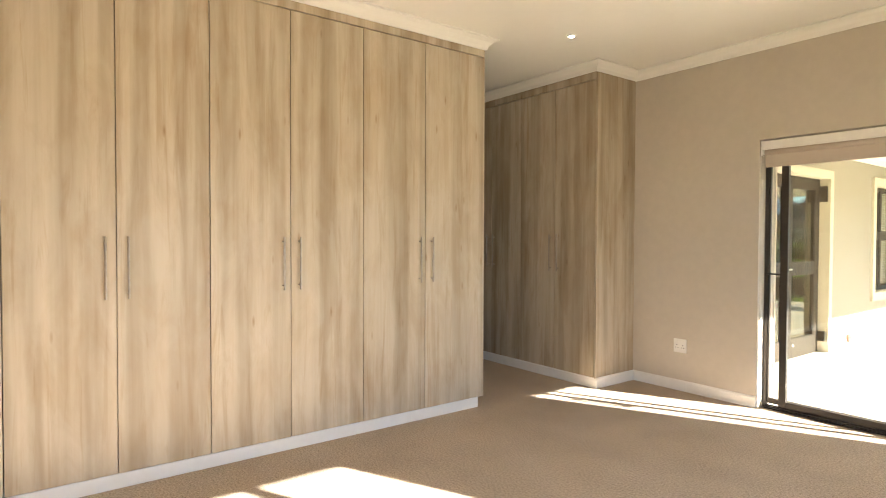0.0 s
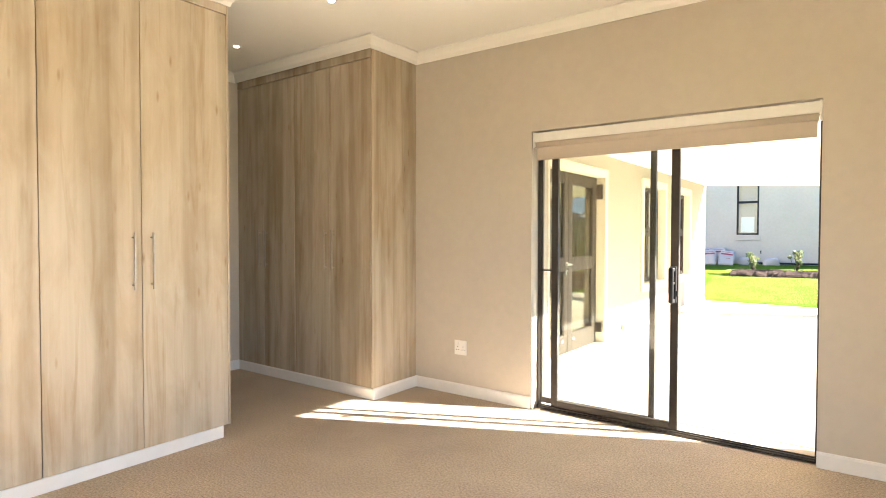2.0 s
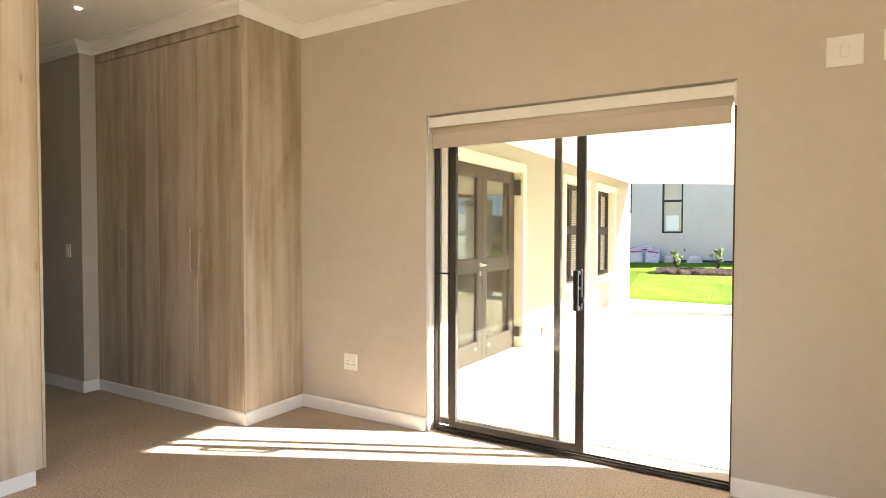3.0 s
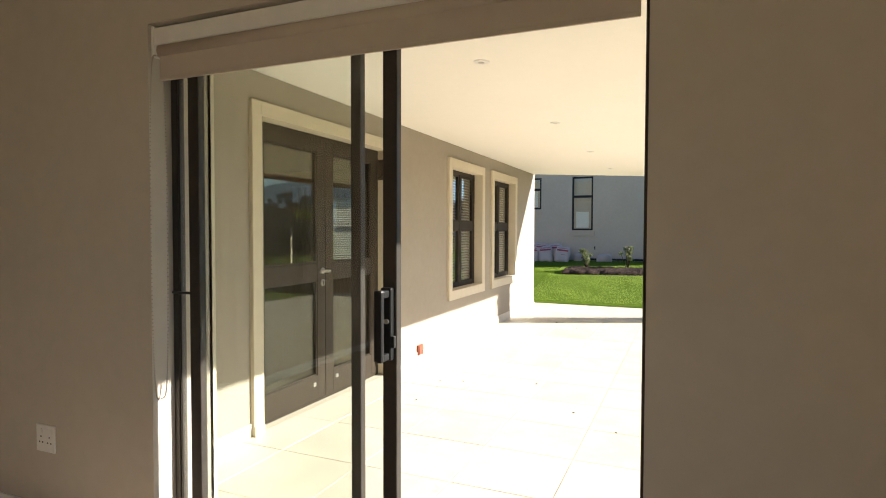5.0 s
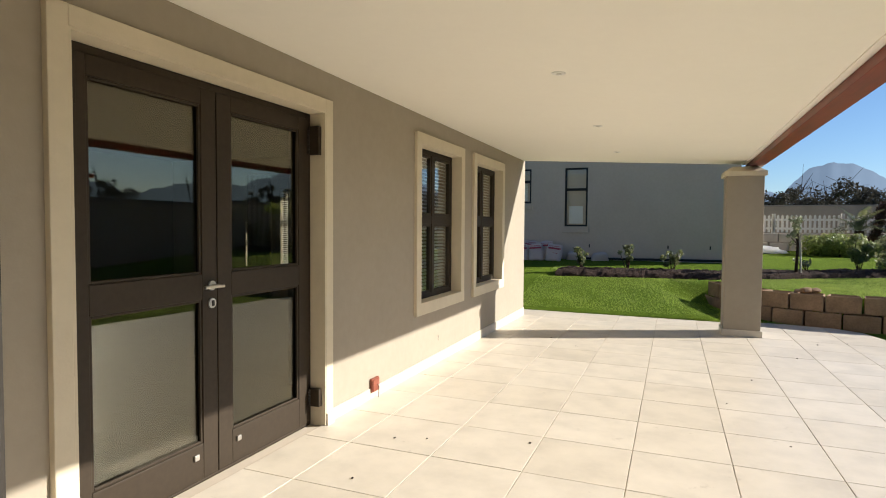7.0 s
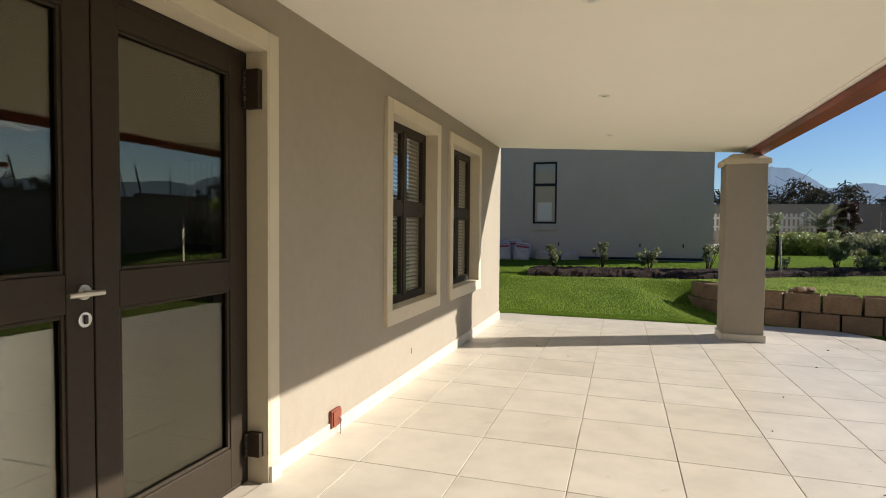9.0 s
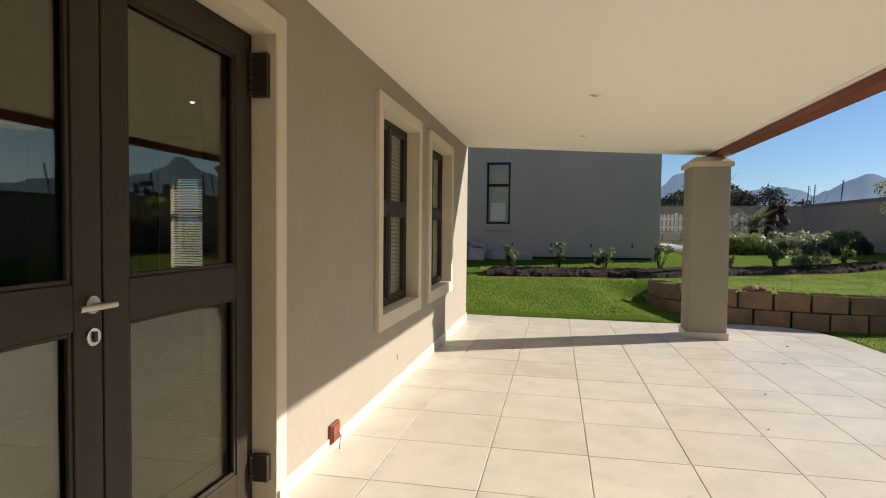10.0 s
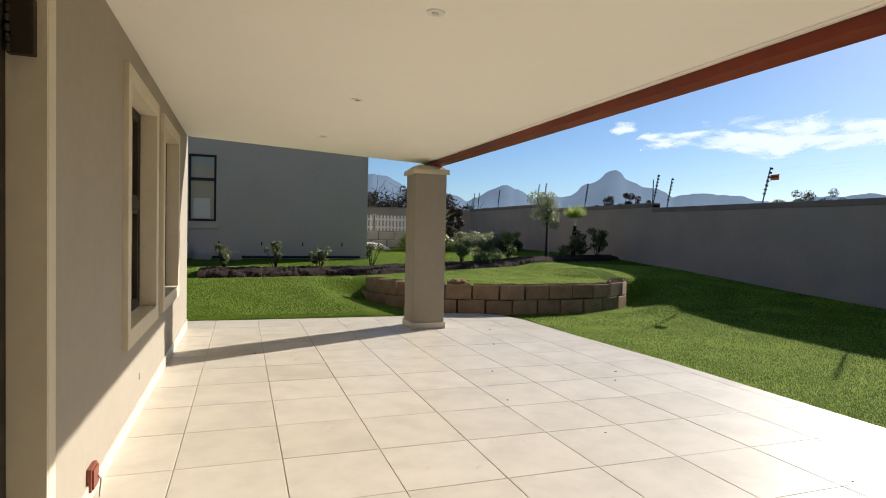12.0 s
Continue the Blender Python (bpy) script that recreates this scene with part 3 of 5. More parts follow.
downlight((-2.46, 3.965, CEIL), "small round recessed ceiling downlight, switched on", True)
downlight((-3.84, 4.15, CEIL), "small round recessed ceiling downlight, switched on", True)
TILT_S = math.degrees(math.atan(0.052))
for y in (6.70, 8.70, 10.71, 12.73):
    downlight((-0.68, y, soffit_z(-0.68)), "small round white downlight in the terrace ceiling, off", False, TILT_S)

# ---- setting: terrace ----
WIN = [(9.97, 11.08), (11.60, 12.73)]
WZ0, WZ1 = 0.63, 2.135
DY0, DY1, DZ = 6.61, 8.385, 2.125
YEND = 14.09
solid("wall_terrace", wall_grid("y", YO + 0.0, YEND, -0.4, 3.2, XW - 0.22, XW, [(DY0, DY1, -0.02, DZ), *[(a, b, WZ0, WZ1) for a, b in WIN]]), M_EXT,
      "taupe painted outside wall along the terrace", "wall")
solid("wall_north_outside", wall_grid("x", XW - 0.2, XE + 0.22, -0.4, 3.3, 5.414, YO + 0.012, [(DX0 - 0.02, DX1 + 0.05, -0.02, DTOP)]), M_EXT, "taupe painted outside face beside the sliding door", "wall")


def surround(name, y0, y1, z0, z1, t, sill):
    """A raised plaster band round an opening of the terrace wall, with its reveal left open."""
    bm = bmesh.new()
    for a, b, c, d in ((y0 - t, y0, z0, z1 + t), (y1, y1 + t, z0, z1 + t), (y0, y1, z1, z1 + t)):
        bm_box(bm, XW - 0.005, XW + 0.03, a, b, c, d, 0.004)
    if sill:
        bm_box(bm, XW - 0.135, XW + 0.032, y0 - t, y1 + t, z0 - 0.11, z0 + 0.006, 0.004)
    # lining of the reveal
    for a, b, c, d in ((y0, y0 + 0.012, z0, z1), (y1 - 0.012, y1, z0, z1), (y0 + 0.012, y1 - 0.012, z1 - 0.012, z1)):
        bm_box(bm, XW - 0.10, XW + 0.028, a, b, c, d)
    return solid(name, bm, M_TRIM, "cream raised plaster band round the opening", "surround")


surround("trim_door", DY0, DY1, terrace_z(-2.2) + 0.0, DZ, 0.085, False)
for i, (a, b) in enumerate(WIN):
    surround("trim_window_%d" % (i + 1), a, b, WZ0, WZ1, 0.095, True)
bm = bmesh.new()
for a, b, c, d in ((DX0 - 0.11, DX0 - 0.02, 0.0, DTOP + 0.09), (DX1 + 0.05, DX1 + 0.14, 0.0, DTOP + 0.09), (DX0 - 0.02, DX1 + 0.05, DTOP, DTOP + 0.09)):
    bm_box(bm, a, b, YO - 0.01, YO + 0.035, c, d, 0.004)
solid("trim_sliding_door", bm, M_TRIM, "cream raised plaster band round the sliding door", "surround")

bm = bmesh.new()
for a, b in ((YO + 0.012, DY0 - 0.087), (DY1 + 0.087, YEND)):
    n = max(1, round((b - a) / 0.55))
    for k in range(n):
        bm_box(bm, XW - 0.003, XW + 0.011, a + (b - a) * k / n + 0.0012, a + (b - a) * (k + 1) / n - 0.0012, -0.06, terrace_z(XW, a) + 0.085, 0.002)
for y in (DY0 - 0.043, DY1 + 0.043):
    bm_box(bm, XW + 0.028, XW + 0.042, y - 0.046, y + 0.046, -0.05, terrace_z(XW) + 0.085, 0.002)
solid("baseboard_terrace", bm, M_TILE, "cream tile skirting along the terrace wall", "baseboard")

# dark room behind the terrace wall; its shade is put into the surface colour
XR = -9.4
WIN_B = [(-6.77, -5.55, 0.62, 2.03), (-7.58, -7.0, 0.58, 1.42)]
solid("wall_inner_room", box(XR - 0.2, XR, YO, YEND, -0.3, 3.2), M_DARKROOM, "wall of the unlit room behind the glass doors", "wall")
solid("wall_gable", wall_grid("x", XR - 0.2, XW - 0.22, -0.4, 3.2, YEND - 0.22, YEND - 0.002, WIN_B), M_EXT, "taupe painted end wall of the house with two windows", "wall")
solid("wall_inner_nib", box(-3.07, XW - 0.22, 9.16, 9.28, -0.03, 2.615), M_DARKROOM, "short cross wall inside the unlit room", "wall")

# unseen dark hanging, added to leave only a narrow bright strip of window
cu = box(-7.47, -6.96, YEND - 0.29, YEND - 0.235, 0.0, 2.3)
bmesh.ops.subdivide_edges(cu, edges=[e for e in cu.edges if abs(e.verts[0].co.x - e.verts[1].co.x) > 0.1], cuts=24)
for vtx in cu.verts:
    vtx.co.y += 0.014 * math.sin(vtx.co.x * 55)
solid("curtain", cu, M_DARKROOM, "unseen dark curtain added to narrow the bright strip of the small gable window", "curtain", "", True)
solid("floor_inner_room", box(XR, XW - 0.21, YO, YEND - 0.2, -0.2, -0.03), M_DARKROOM, "floor of the unlit room, its shade put into a dark colour", "floor")
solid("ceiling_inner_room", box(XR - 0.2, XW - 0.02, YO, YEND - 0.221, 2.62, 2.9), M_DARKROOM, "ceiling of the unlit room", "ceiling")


def venetian(at, y0, y1, z0, z1, label, pitch=0.042, turn=28, half=0.018):
    v = thing("venetian_blind", at if isinstance(at, Matrix) else Matrix.Translation(at), label, "blind")
    part("headrail", box(-0.02, 0.02, y0, y1, z1 - 0.04, z1, 0.003), M_SLAT, v)
    sl = box(-half, half, y0 + 0.005, y1 - 0.005, -0.0012, 0.0012)
    bmesh.ops.rotate(sl, verts=sl.verts, cent=(0, 0, 0), matrix=Matrix.Rotation(radians(turn), 3, 'Y'))
    me = mesh_of("slat", sl, M_SLAT)
    z = z1 - 0.06
    while z > z0:
        s = new("slat", me)
        s.parent = v
        s.location = (0, 0, z)
        z -= pitch
    return v


for a, b, c, d in WIN_B:
    wide = b - a
    venetian(pose(a, YEND - 0.195, 0, 0, 0, -90), 0.02, wide - 0.02, c + 0.02, d - 0.02, "white venetian blind in a sunlit gable window", 0.038, 24, 0.025)
    w = thing("window_%d" % (4 if wide > 1 else 5), (0, YEND - 0.12, 0), "dark-framed window in the end wall of the unlit room", "window", kind="structure")
    part("window_frame", ring_frame(bmesh.new(), "x", 0.0, 0.05, a + 0.002, b - 0.002, c + 0.002, d - 0.002, 0.03), M_BROWN, w)
    part("transom", box(a + 0.04, b - 0.04, 0.005, 0.045, c + (d - c) * 0.6, c + (d - c) * 0.6 + 0.05), M_BROWN, w)
for (a, b) in WIN:
    w = thing("window_%d" % (2 if a < 11 else 3), (XW - 0.088, 0, 0), "dark brown casement window with four panes", "window", "terrace windows", "structure")
    part("window_frame", ring_frame(bmesh.new(), "y", -0.05, 0.0, a + 0.013, b - 0.013, WZ0 + 0.008, WZ1 - 0.013, 0.045), M_BROWN, w)
    mid, tz = (a + b) / 2, 1.425
    part("mullion", box(-0.052, 0.004, mid - 0.035, mid + 0.035, WZ0 + 0.047, WZ1 - 0.058, 0.003), M_BROWN, w)
    for c, d in ((a + 0.058, mid - 0.035), (mid + 0.035, b - 0.058)):
        part("transom", box(-0.05, 0.0, c, d, tz - 0.04, tz + 0.04, 0.003), M_BROWN, w)
        for e, f in ((WZ0 + 0.047, tz - 0.04), (tz + 0.04, WZ1 - 0.058)):
            sash = part("sash", ring_frame(bmesh.new(), "y", -0.046, -0.006, c, d, e, f, 0.028), M_BROWN, w)
            p = part("pane", box(-0.029, -0.024, c + 0.026, d - 0.026, e + 0.026, f - 0.026), M_GLASS, sash)
            p.visible_shadow = False
    venetian((XW - 0.175, 0, 0), a + 0.03, b - 0.03, WZ0 + 0.03, WZ1 - 0.02, "white venetian blind hanging behind the window", 0.036)

# ---- French doors ----
fd = thing("french_doors", (XW - 0.085, 0, 0), "dark brown glazed double doors, closed", "door")
part("frame", ring_frame(bmesh.new(), "y", -0.08, -0.005, DY0 + 0.0125, DY1 - 0.0125, terrace_z(-2.2), DZ - 0.013, 0.05, 0.02), M_BROWN, fd)
MID = 7.50
for lo, hi, left in ((DY0 + 0.045, MID - 0.003, True), (MID + 0.003, DY1 - 0.045, False)):
    lf = bmesh.new()
    zb, zt = 0.01, DZ - 0.05
    ga, gb = lo + 0.105, hi - 0.105
    bm_box(lf, -0.045, 0.0, lo, ga, zb, zt, 0.004)
    bm_box(lf, -0.045, 0.0, gb, hi, zb, zt, 0.004)
    for a, b in ((zb, 0.20), (0.965, 1.10), (1.985, zt)):
        bm_box(lf, -0.045, 0.0, ga, gb, a, b, 0.004)
    leaf = part("door_leaf", lf, M_BROWN, fd)
    for a, b in ((0.20, 0.965), (1.10, 1.985)):
        part("glazing_bead", ring_frame(bmesh.new(), "y", -0.02, -0.006, ga + 0.0005, gb - 0.0005, a + 0.0005, b - 0.0005, 0.014, None, 0.003), M_BROWN, leaf)
        p = part("pane", box(-0.03, -0.024, ga - 0.004, gb + 0.004, a - 0.004, b + 0.004), M_DGLASS, leaf)
        p.visible_shadow = False
    if left:
        hd = rod(bmesh.new(), (0, hi - 0.04, 1.035), (0.008, hi - 0.04, 1.035), 0.026, n=24)
        rod(hd, (0.008, hi - 0.04, 1.035), (0.05, hi - 0.04, 1.035), 0.009, n=12)
        rod(hd, (0.048, hi + 0.0, 1.033), (0.048, hi - 0.135, 1.033), 0.0095, n=14)
        part("handle", hd, M_STEEL, leaf, "brushed steel lever handle", False)
        part("lock_rosette", rod(bmesh.new(), (0, hi - 0.04, 0.94), (0.008, hi - 0.04, 0.94), 0.026, n=24), M_STEEL, leaf)
        part("lock_cylinder", box(0.008, 0.016, hi - 0.048, hi - 0.032, 0.925, 0.957, 0.004), M_BRONZE, leaf)
    sy = hi - 0.16 if left else lo + 0.15
    part("catch", box(0, 0.012, sy - 0.016, sy + 0.016, 0.125, 0.155, 0.003), M_STEEL, leaf)
    # hinge blocks on the reveal
    hy = DY0 - 0.0 if left else DY1
    for z in (0.185, 1.93):
        hs = 1 if not left else -1
        h0 = 0.095 if z > 1 else 0.06
        hb = box(0.005, 0.085, hy - 0.013 - 0.035, hy - 0.012, z - h0, z + h0, 0.004) if not left else box(0.005, 0.085, hy + 0.012, hy + 0.047, z - h0, z + h0, 0.004)
        part("hinge_block", hb, M_BROWN, fd, "dark brown hinge block")
        kn = bmesh.new()
        ky = hy - 0.055 * hs
        for k in range(6):
            zz = z - h0 + (k + 0.1) * h0 / 3
            rod(kn, (0.012, ky, zz), (0.012, ky, zz + h0 / 3 * 0.75), 0.008, n=8)
        part("hinge", kn, M_BRONZE, fd)

downlight((-4.9, 11.72, 2.62), "small round recessed ceiling downlight, switched on", True)

# outdoor socket box with hanging wires
bx = thing("cable_box", (XW, 9.10, 0.09), "terracotta-coloured electrical box with two loose wires", "cable box")
part("box", box(0, 0.022, -0.06, 0.06, -0.055, 0.055, 0.004), M_BOX, bx)
part("lid", box(0.022, 0.03, -0.05, 0.05, -0.046, 0.046, 0.003), M_BOX, bx)
for dy, ln in ((0.012, 0.12), (0.03, 0.10)):
    wb = bmesh.new()
    pts = [(0.03, dy, 0.0), (0.045, dy, -0.02), (0.04, dy + 0.004, -0.07), (0.038, dy, -ln)]
    for p, q in zip(pts, pts[1:]):
        rod(wb, p, q, 0.0022, n=6)
    part("wire", wb, M_BRONZE if dy < 0.02 else M_PLASTIC, bx)
solid("weep_slot", box(XW, XW + 0.003, 10.47, 10.475, 0.20, 0.245), M_BRONZE, "small upright mark low on the terrace wall", "slot", "")

# terrace slab, roof, beam, column
EDGE = [(XW - 0.2, YO - 0.2), (2.72, YO - 0.2), (2.74, 10.9), (2.63, 12.6), (2.60, 14.0), (2.47, 14.50), (2.18, 14.79), (1.6, 14.91), (0.9, 14.91), (XW - 0.2, 14.80)]


def slab(pts, top, depth):
    bm = bmesh.new()
    a = [bm.verts.new((x, y, terrace_z(x, y) + top)) for x, y in pts]
    b = [bm.verts.new((x, y, terrace_z(x, y) + top - depth)) for x, y in pts]
    bm.faces.new(a)
    bm.faces.new(b[::-1])
    for i in range(len(pts)):
        j = (i + 1) % len(pts)
        bm.faces.new((a[j], a[i], b[i], b[j]))
    bmesh.ops.recalc_face_normals(bm, faces=bm.faces)
    return bm


terrace = solid("floor_terrace", slab(EDGE, -0.004, 0.3), M_GROUT, "cream large-format tiled terrace floor", "floor")

XB0, XB1 = 0.96, 1.08
bm = bmesh.new()
vs = [bm.verts.new(p) for p in ((XW, YO, soffit_z(XW)), (XB1, YO, soffit_z(XB1)), (XB1, 14.02, soffit_z(XB1)), (XW, 14.02, soffit_z(XW)),
                                (XW, YO, 2.9), (XB1, YO, 2.40), (XB1, 14.02, 2.40), (XW, 14.02, 2.9))]
for f in ((0, 1, 2, 3), (4, 7, 6, 5), (0, 4, 5, 1), (1, 5, 6, 2), (2, 6, 7, 3), (3, 7, 4, 0)):
    bm.faces.new([vs[i] for i in f])
bmesh.ops.recalc_face_normals(bm, faces=bm.faces)
solid("ceiling_terrace", bm, M_SOFFIT, "sloping off-white terrace ceiling", "ceiling")
solid("house_roof", box(XR - 0.5, XE + 0.5, -3.8, YO + 0.1, 3.31, 3.5), M_EXT, "flat roof over the room", "roof")
solid("house_roof_wing", box(XR - 0.5, XW + 0.002, YO + 0.1, YEND, 3.205, 3.4), M_EXT, "flat roof over the wing", "roof")
solid("beam", box(XB0 - 0.04, XB1, YO + 0.015, 14.05, 2.172, soffit_z(XB0) - 0.002, 0.004), M_BEAM, "red-brown stained timber edge beam", "beam")
solid("ceiling_trim", box(XB0 - 0.09, XB0 - 0.043, YO + 0.02, 14.02, soffit_z(XB0) - 0.005, soffit_z(XB0) + 0.012, 0.003), M_SOFFIT, "off-white bead along the beam", "trim")

CX0, CX1, CY0, CY1 = 0.645, 1.085, 13.47, 13.91
col = thing("column", (0, 0, 0), "square taupe plastered terrace column", "column", kind="structure")
zc = terrace_z(0.86, 13.7)
part("shaft", box(CX0, CX1, CY0, CY1, zc - 0.02, 2.06, 0.006), M_EXT, col)
cp = box(CX0 - 0.035, CX1 + 0.03, CY0 - 0.035, CY1 + 0.035, 2.042, 2.105, 0.006)
hip = box(CX0 - 0.031, CX1 + 0.026, CY0 - 0.031, CY1 + 0.031, 2.1, 2.17)
for vtx in hip.verts:
    if vtx.co.z > 2.13:
        vtx.co.x += (0.85 - vtx.co.x) * 0.42
        vtx.co.y += (13.69 - vtx.co.y) * 0.42
me = mesh_of("hip", hip, M_TRIM)
cp.from_mesh(me)
bpy.data.meshes.remove(me)
part("capital", cp, M_TRIM, col, "cream square capital with a sloped top")
part("base", box(CX0 - 0.02, CX1 + 0.02, CY0 - 0.02, CY1 + 0.02, zc - 0.02, zc + 0.092, 0.004), M_TILE, col, "cream tile skirting")

# ---- garden: ground ----
xs = sorted({*np.round(np.arange(-9, 12.01, 0.2), 3).tolist(), *np.round(np.arange(0.1, 6.6, 0.1), 3).tolist(), -3000, -800, -250, -90, -40, -20, -13, 15, 20, 30, 60, 120, 300, 900, 3000})
ys = sorted({*np.round(np.arange(8.4, 34.01, 0.2), 3).tolist(), *np.round(np.arange(14.1, 17.6, 0.1), 3).tolist(), -3000, -800, -200, -60, -20, -5, 2, 6, 38, 45, 60, 100, 200, 500, 1200, 3000})
vs = [(x, y, ground_z(x, y) + (0.012 * noise.noise(Vector((x * 1.7, y * 1.7, 0))) if -9 < x < 12 and 8 < y < 34 else 0.0)) for y in ys for x in xs]
nx = len(xs)
fs = [(j * nx + i, j * nx + i + 1, (j + 1) * nx + i + 1, (j + 1) * nx + i) for j in range(len(ys) - 1) for i in range(nx - 1)]
ground = tagged(new("ground", point_mesh("ground", vs, fs, M_GROUND)), "short green lawn rising towards the neighbouring house", "lawn", "", "structure")
smooth(ground.data)


def bed_y(x):
    """Front edge of the planted soil bed."""
    return lerp_table(x, [(-4.5, 17.3), (-2.4, 17.15), (1.0, 17.5), (3.0, 18.4), (5.0, 19.1), (6.8, 19.6), (9.2, 20.6)])


bv, bf = [], []
bx_ = np.linspace(-2.3, 9.2, 420)
prof = [(0, -0.04), (0.04, 0.03), (0.09, 0.075), (0.16, 0.1), (0.25, 0.115), (0.36, 0.125), (0.5, 0.13), (0.64, 0.125), (0.78, 0.11), (0.9, 0.085), (1.0, 0.05), (1.15, -0.04)]
for i, x in enumerate(bx_):
    for k, (d, h) in enumerate(prof):
        y = bed_y(x) + d * (1.15 if x < 2 else 1.0) + 0.07 * noise.noise(Vector((x * 2.3, k * 0.3, 3)))
        bv.append((x, y, ground_z(x, y) + h * (0.85 + 0.3 * noise.noise(Vector((x * 0.9, 2, 0)))) + 0.03 * noise.noise(Vector((x * 5, y * 5, 1))) + 0.022 * noise.noise(Vector((x * 15, y * 15, 4)))))
for i in range(len(bx_) - 1):
    for k in range(len(prof) - 1):
        a = i * len(prof) + k
        bf.append((a, a + len(prof), a + len(prof) + 1, a + 1))
tagged(new("soil_bed", point_mesh("soil_bed", bv, bf, M_SOIL)), "raised dark soil flower bed edged against the lawn", "flower bed", "", "structure")

# grass blades on the nearer lawn
rng = np.random.default_rng(4)


def blades(n, area, keep, h):
    v, f = [], []
    while len(f) < n:
        x, y = rng.uniform(area[0], area[1]), rng.uniform(area[2], area[3])
        if not keep(x, y):
            continue
        z = ground_z(x, y) - 0.01
        a, s = rng.uniform(0, 6.283), h * rng.uniform(0.6, 1.3)
        w = 0.004 + 0.004 * rng.random()
        dx, dy = math.cos(a) * w, math.sin(a) * w
        lx, ly = rng.normal(0, 0.35) * s, rng.normal(0, 0.35) * s
        k = len(v)
        v += [(x - dx, y - dy, z), (x + dx, y + dy, z), (x + lx, y + ly, z + s)]
        f.append((k, k + 1, k + 2))
    return v, f


def on_lawn(x, y):
    if x < 2.76 and y < 14.9:
        return False
    g = wall_ring(x, y)
    if g is not None and 0.88 < g < 1.008:
        return False
    return not bed_y(x) - 0.03 < y < bed_y(x) + 1.1


v, f = blades(200000, (-2.6, 9.2, 8.3, 19.0), on_lawn, 0.03)
tagged(new("grass", point_mesh("grass", v, f, M_BLADE)), "short green lawn grass", "grass", "", "stuff")

# ---- retaining wall of concrete blocks ----
rw = thing("retaining_wall", (0, 0, 0), "curved low retaining wall of two courses of brown concrete blocks", "retaining wall", kind="structure")
curve = []
for k in range(401):
    a = math.pi * (1.0 - k / 400)
    cx, cs = math.cos(a), math.sin(a)
    n = RING_WEST if cx < 0 else 3.0
    curve.append(Vector((3.25 + 2.75 * math.copysign(abs(cx) ** (2 / n), cx), 17.6 - 2.9 * abs(cs) ** (2 / n), 0)))


def along(curve, gap, start):
    """Points and headings at even steps along the curve."""
    need, out = start, []
    for p, q in zip(curve, curve[1:]):
        d = (q - p).length
        while need <= d:
            out.append((p.lerp(q, need / d), (q - p).normalized()))
            need += gap
        need -= d
    return out


def block(kind):
    """A planter block, open on top, with slightly worn corners."""
    bb = bmesh.new()
    bm_box(bb, -0.222, 0.222, 0.0, 0.30, 0.0, 0.245, 0.014)
    for vtx in bb.verts:
        if vtx.co.y > 0.2:
            vtx.co.x *= 0.82
        vtx.co += Vector((0.006, 0.008, 0.005)) * noise.noise(vtx.co * 7 + Vector((kind * 3.1, 0, 0)))
    top = [f for f in bb.faces if f.normal.z > 0.9 and f.calc_area() > 0.05]
    bmesh.ops.inset_region(bb, faces=top, thickness=0.04)
    for vtx in {v for f in top for v in f.verts}:
        vtx.co.z -= 0.07
    return mesh_of("block", bb, M_BLOCK)


block_me = [block(k) for k in range(4)]
first = 0.0
for p, q in zip(curve, curve[1:]):
    first += (q - p).length
    if q.y < 16.55:
        break
for course, (start, z, back) in enumerate(((first, -0.105, 0.0), (first + 0.24, 0.147, 0.03))):
    for p, d in along(curve, 0.462, start):
        n = Vector((-d.y, d.x, 0))
        if p.x > 5.3 and p.y > (15.75 if course else 15.6):
            continue
        b = new("block", block_me[int(rng.integers(4))])
        b.parent = rw
        q = p + n * (back + rng.uniform(-0.014, 0.014))
        b.matrix_basis = Matrix.Translation((q.x, q.y, z + rng.uniform(-0.005, 0.005))) @ Matrix.Rotation(math.atan2(d.y, d.x) + rng.uniform(-0.03, 0.03), 4, 'Z') @ Matrix.Diagonal((rng.uniform(0.96, 1.005), 1, rng.uniform(0.985, 1.01), 1))


# ---- plants ----
def foliage(name, parent, mat, blobs, count, size, aspect=1.8, label="", seed=1, lie=0.5):
    """A crown of many small leaves scattered through uneven clumps (centre, radius)."""
    r = np.random.default_rng(seed)
    v, f = [], []
    weights = np.array([b[1] ** 2 for b in blobs])
    weights = weights / weights.sum()
    for k in r.choice(len(blobs), count, p=weights):
        c, rad = blobs[k]
        d = r.normal(size=3)
        d /= np.linalg.norm(d)
        p = np.array(c) + d * rad * (0.45 + 0.6 * r.random() ** 0.6) * np.array([1, 1, 0.85])
        t = r.normal(size=3) * lie + d
        t /= np.linalg.norm(t)
        u = np.cross(t, r.normal(size=3))
        u /= np.linalg.norm(u) + 1e-9
        w = np.cross(t, u)
        s = size * (0.6 + 0.8 * r.random())
        a, b = u * s * aspect, w * s
        i = len(v)
        v += [tuple(p - a), tuple(p + b * 0.6), tuple(p + a), tuple(p - b * 0.6)]
        f.append((i, i + 1, i + 2, i + 3))
    ob = new(name, point_mesh(name, v, f, mat))
    ob.parent = parent
    if label:
        ob["label"] = label
    return ob


def clumps(n, centre, spread, rad, seed):
    r = np.random.default_rng(seed)
    return [(np.array(centre) + r.normal(size=3) * np.array(spread), rad * (0.6 + 0.7 * r.random())) for _ in range(n)]


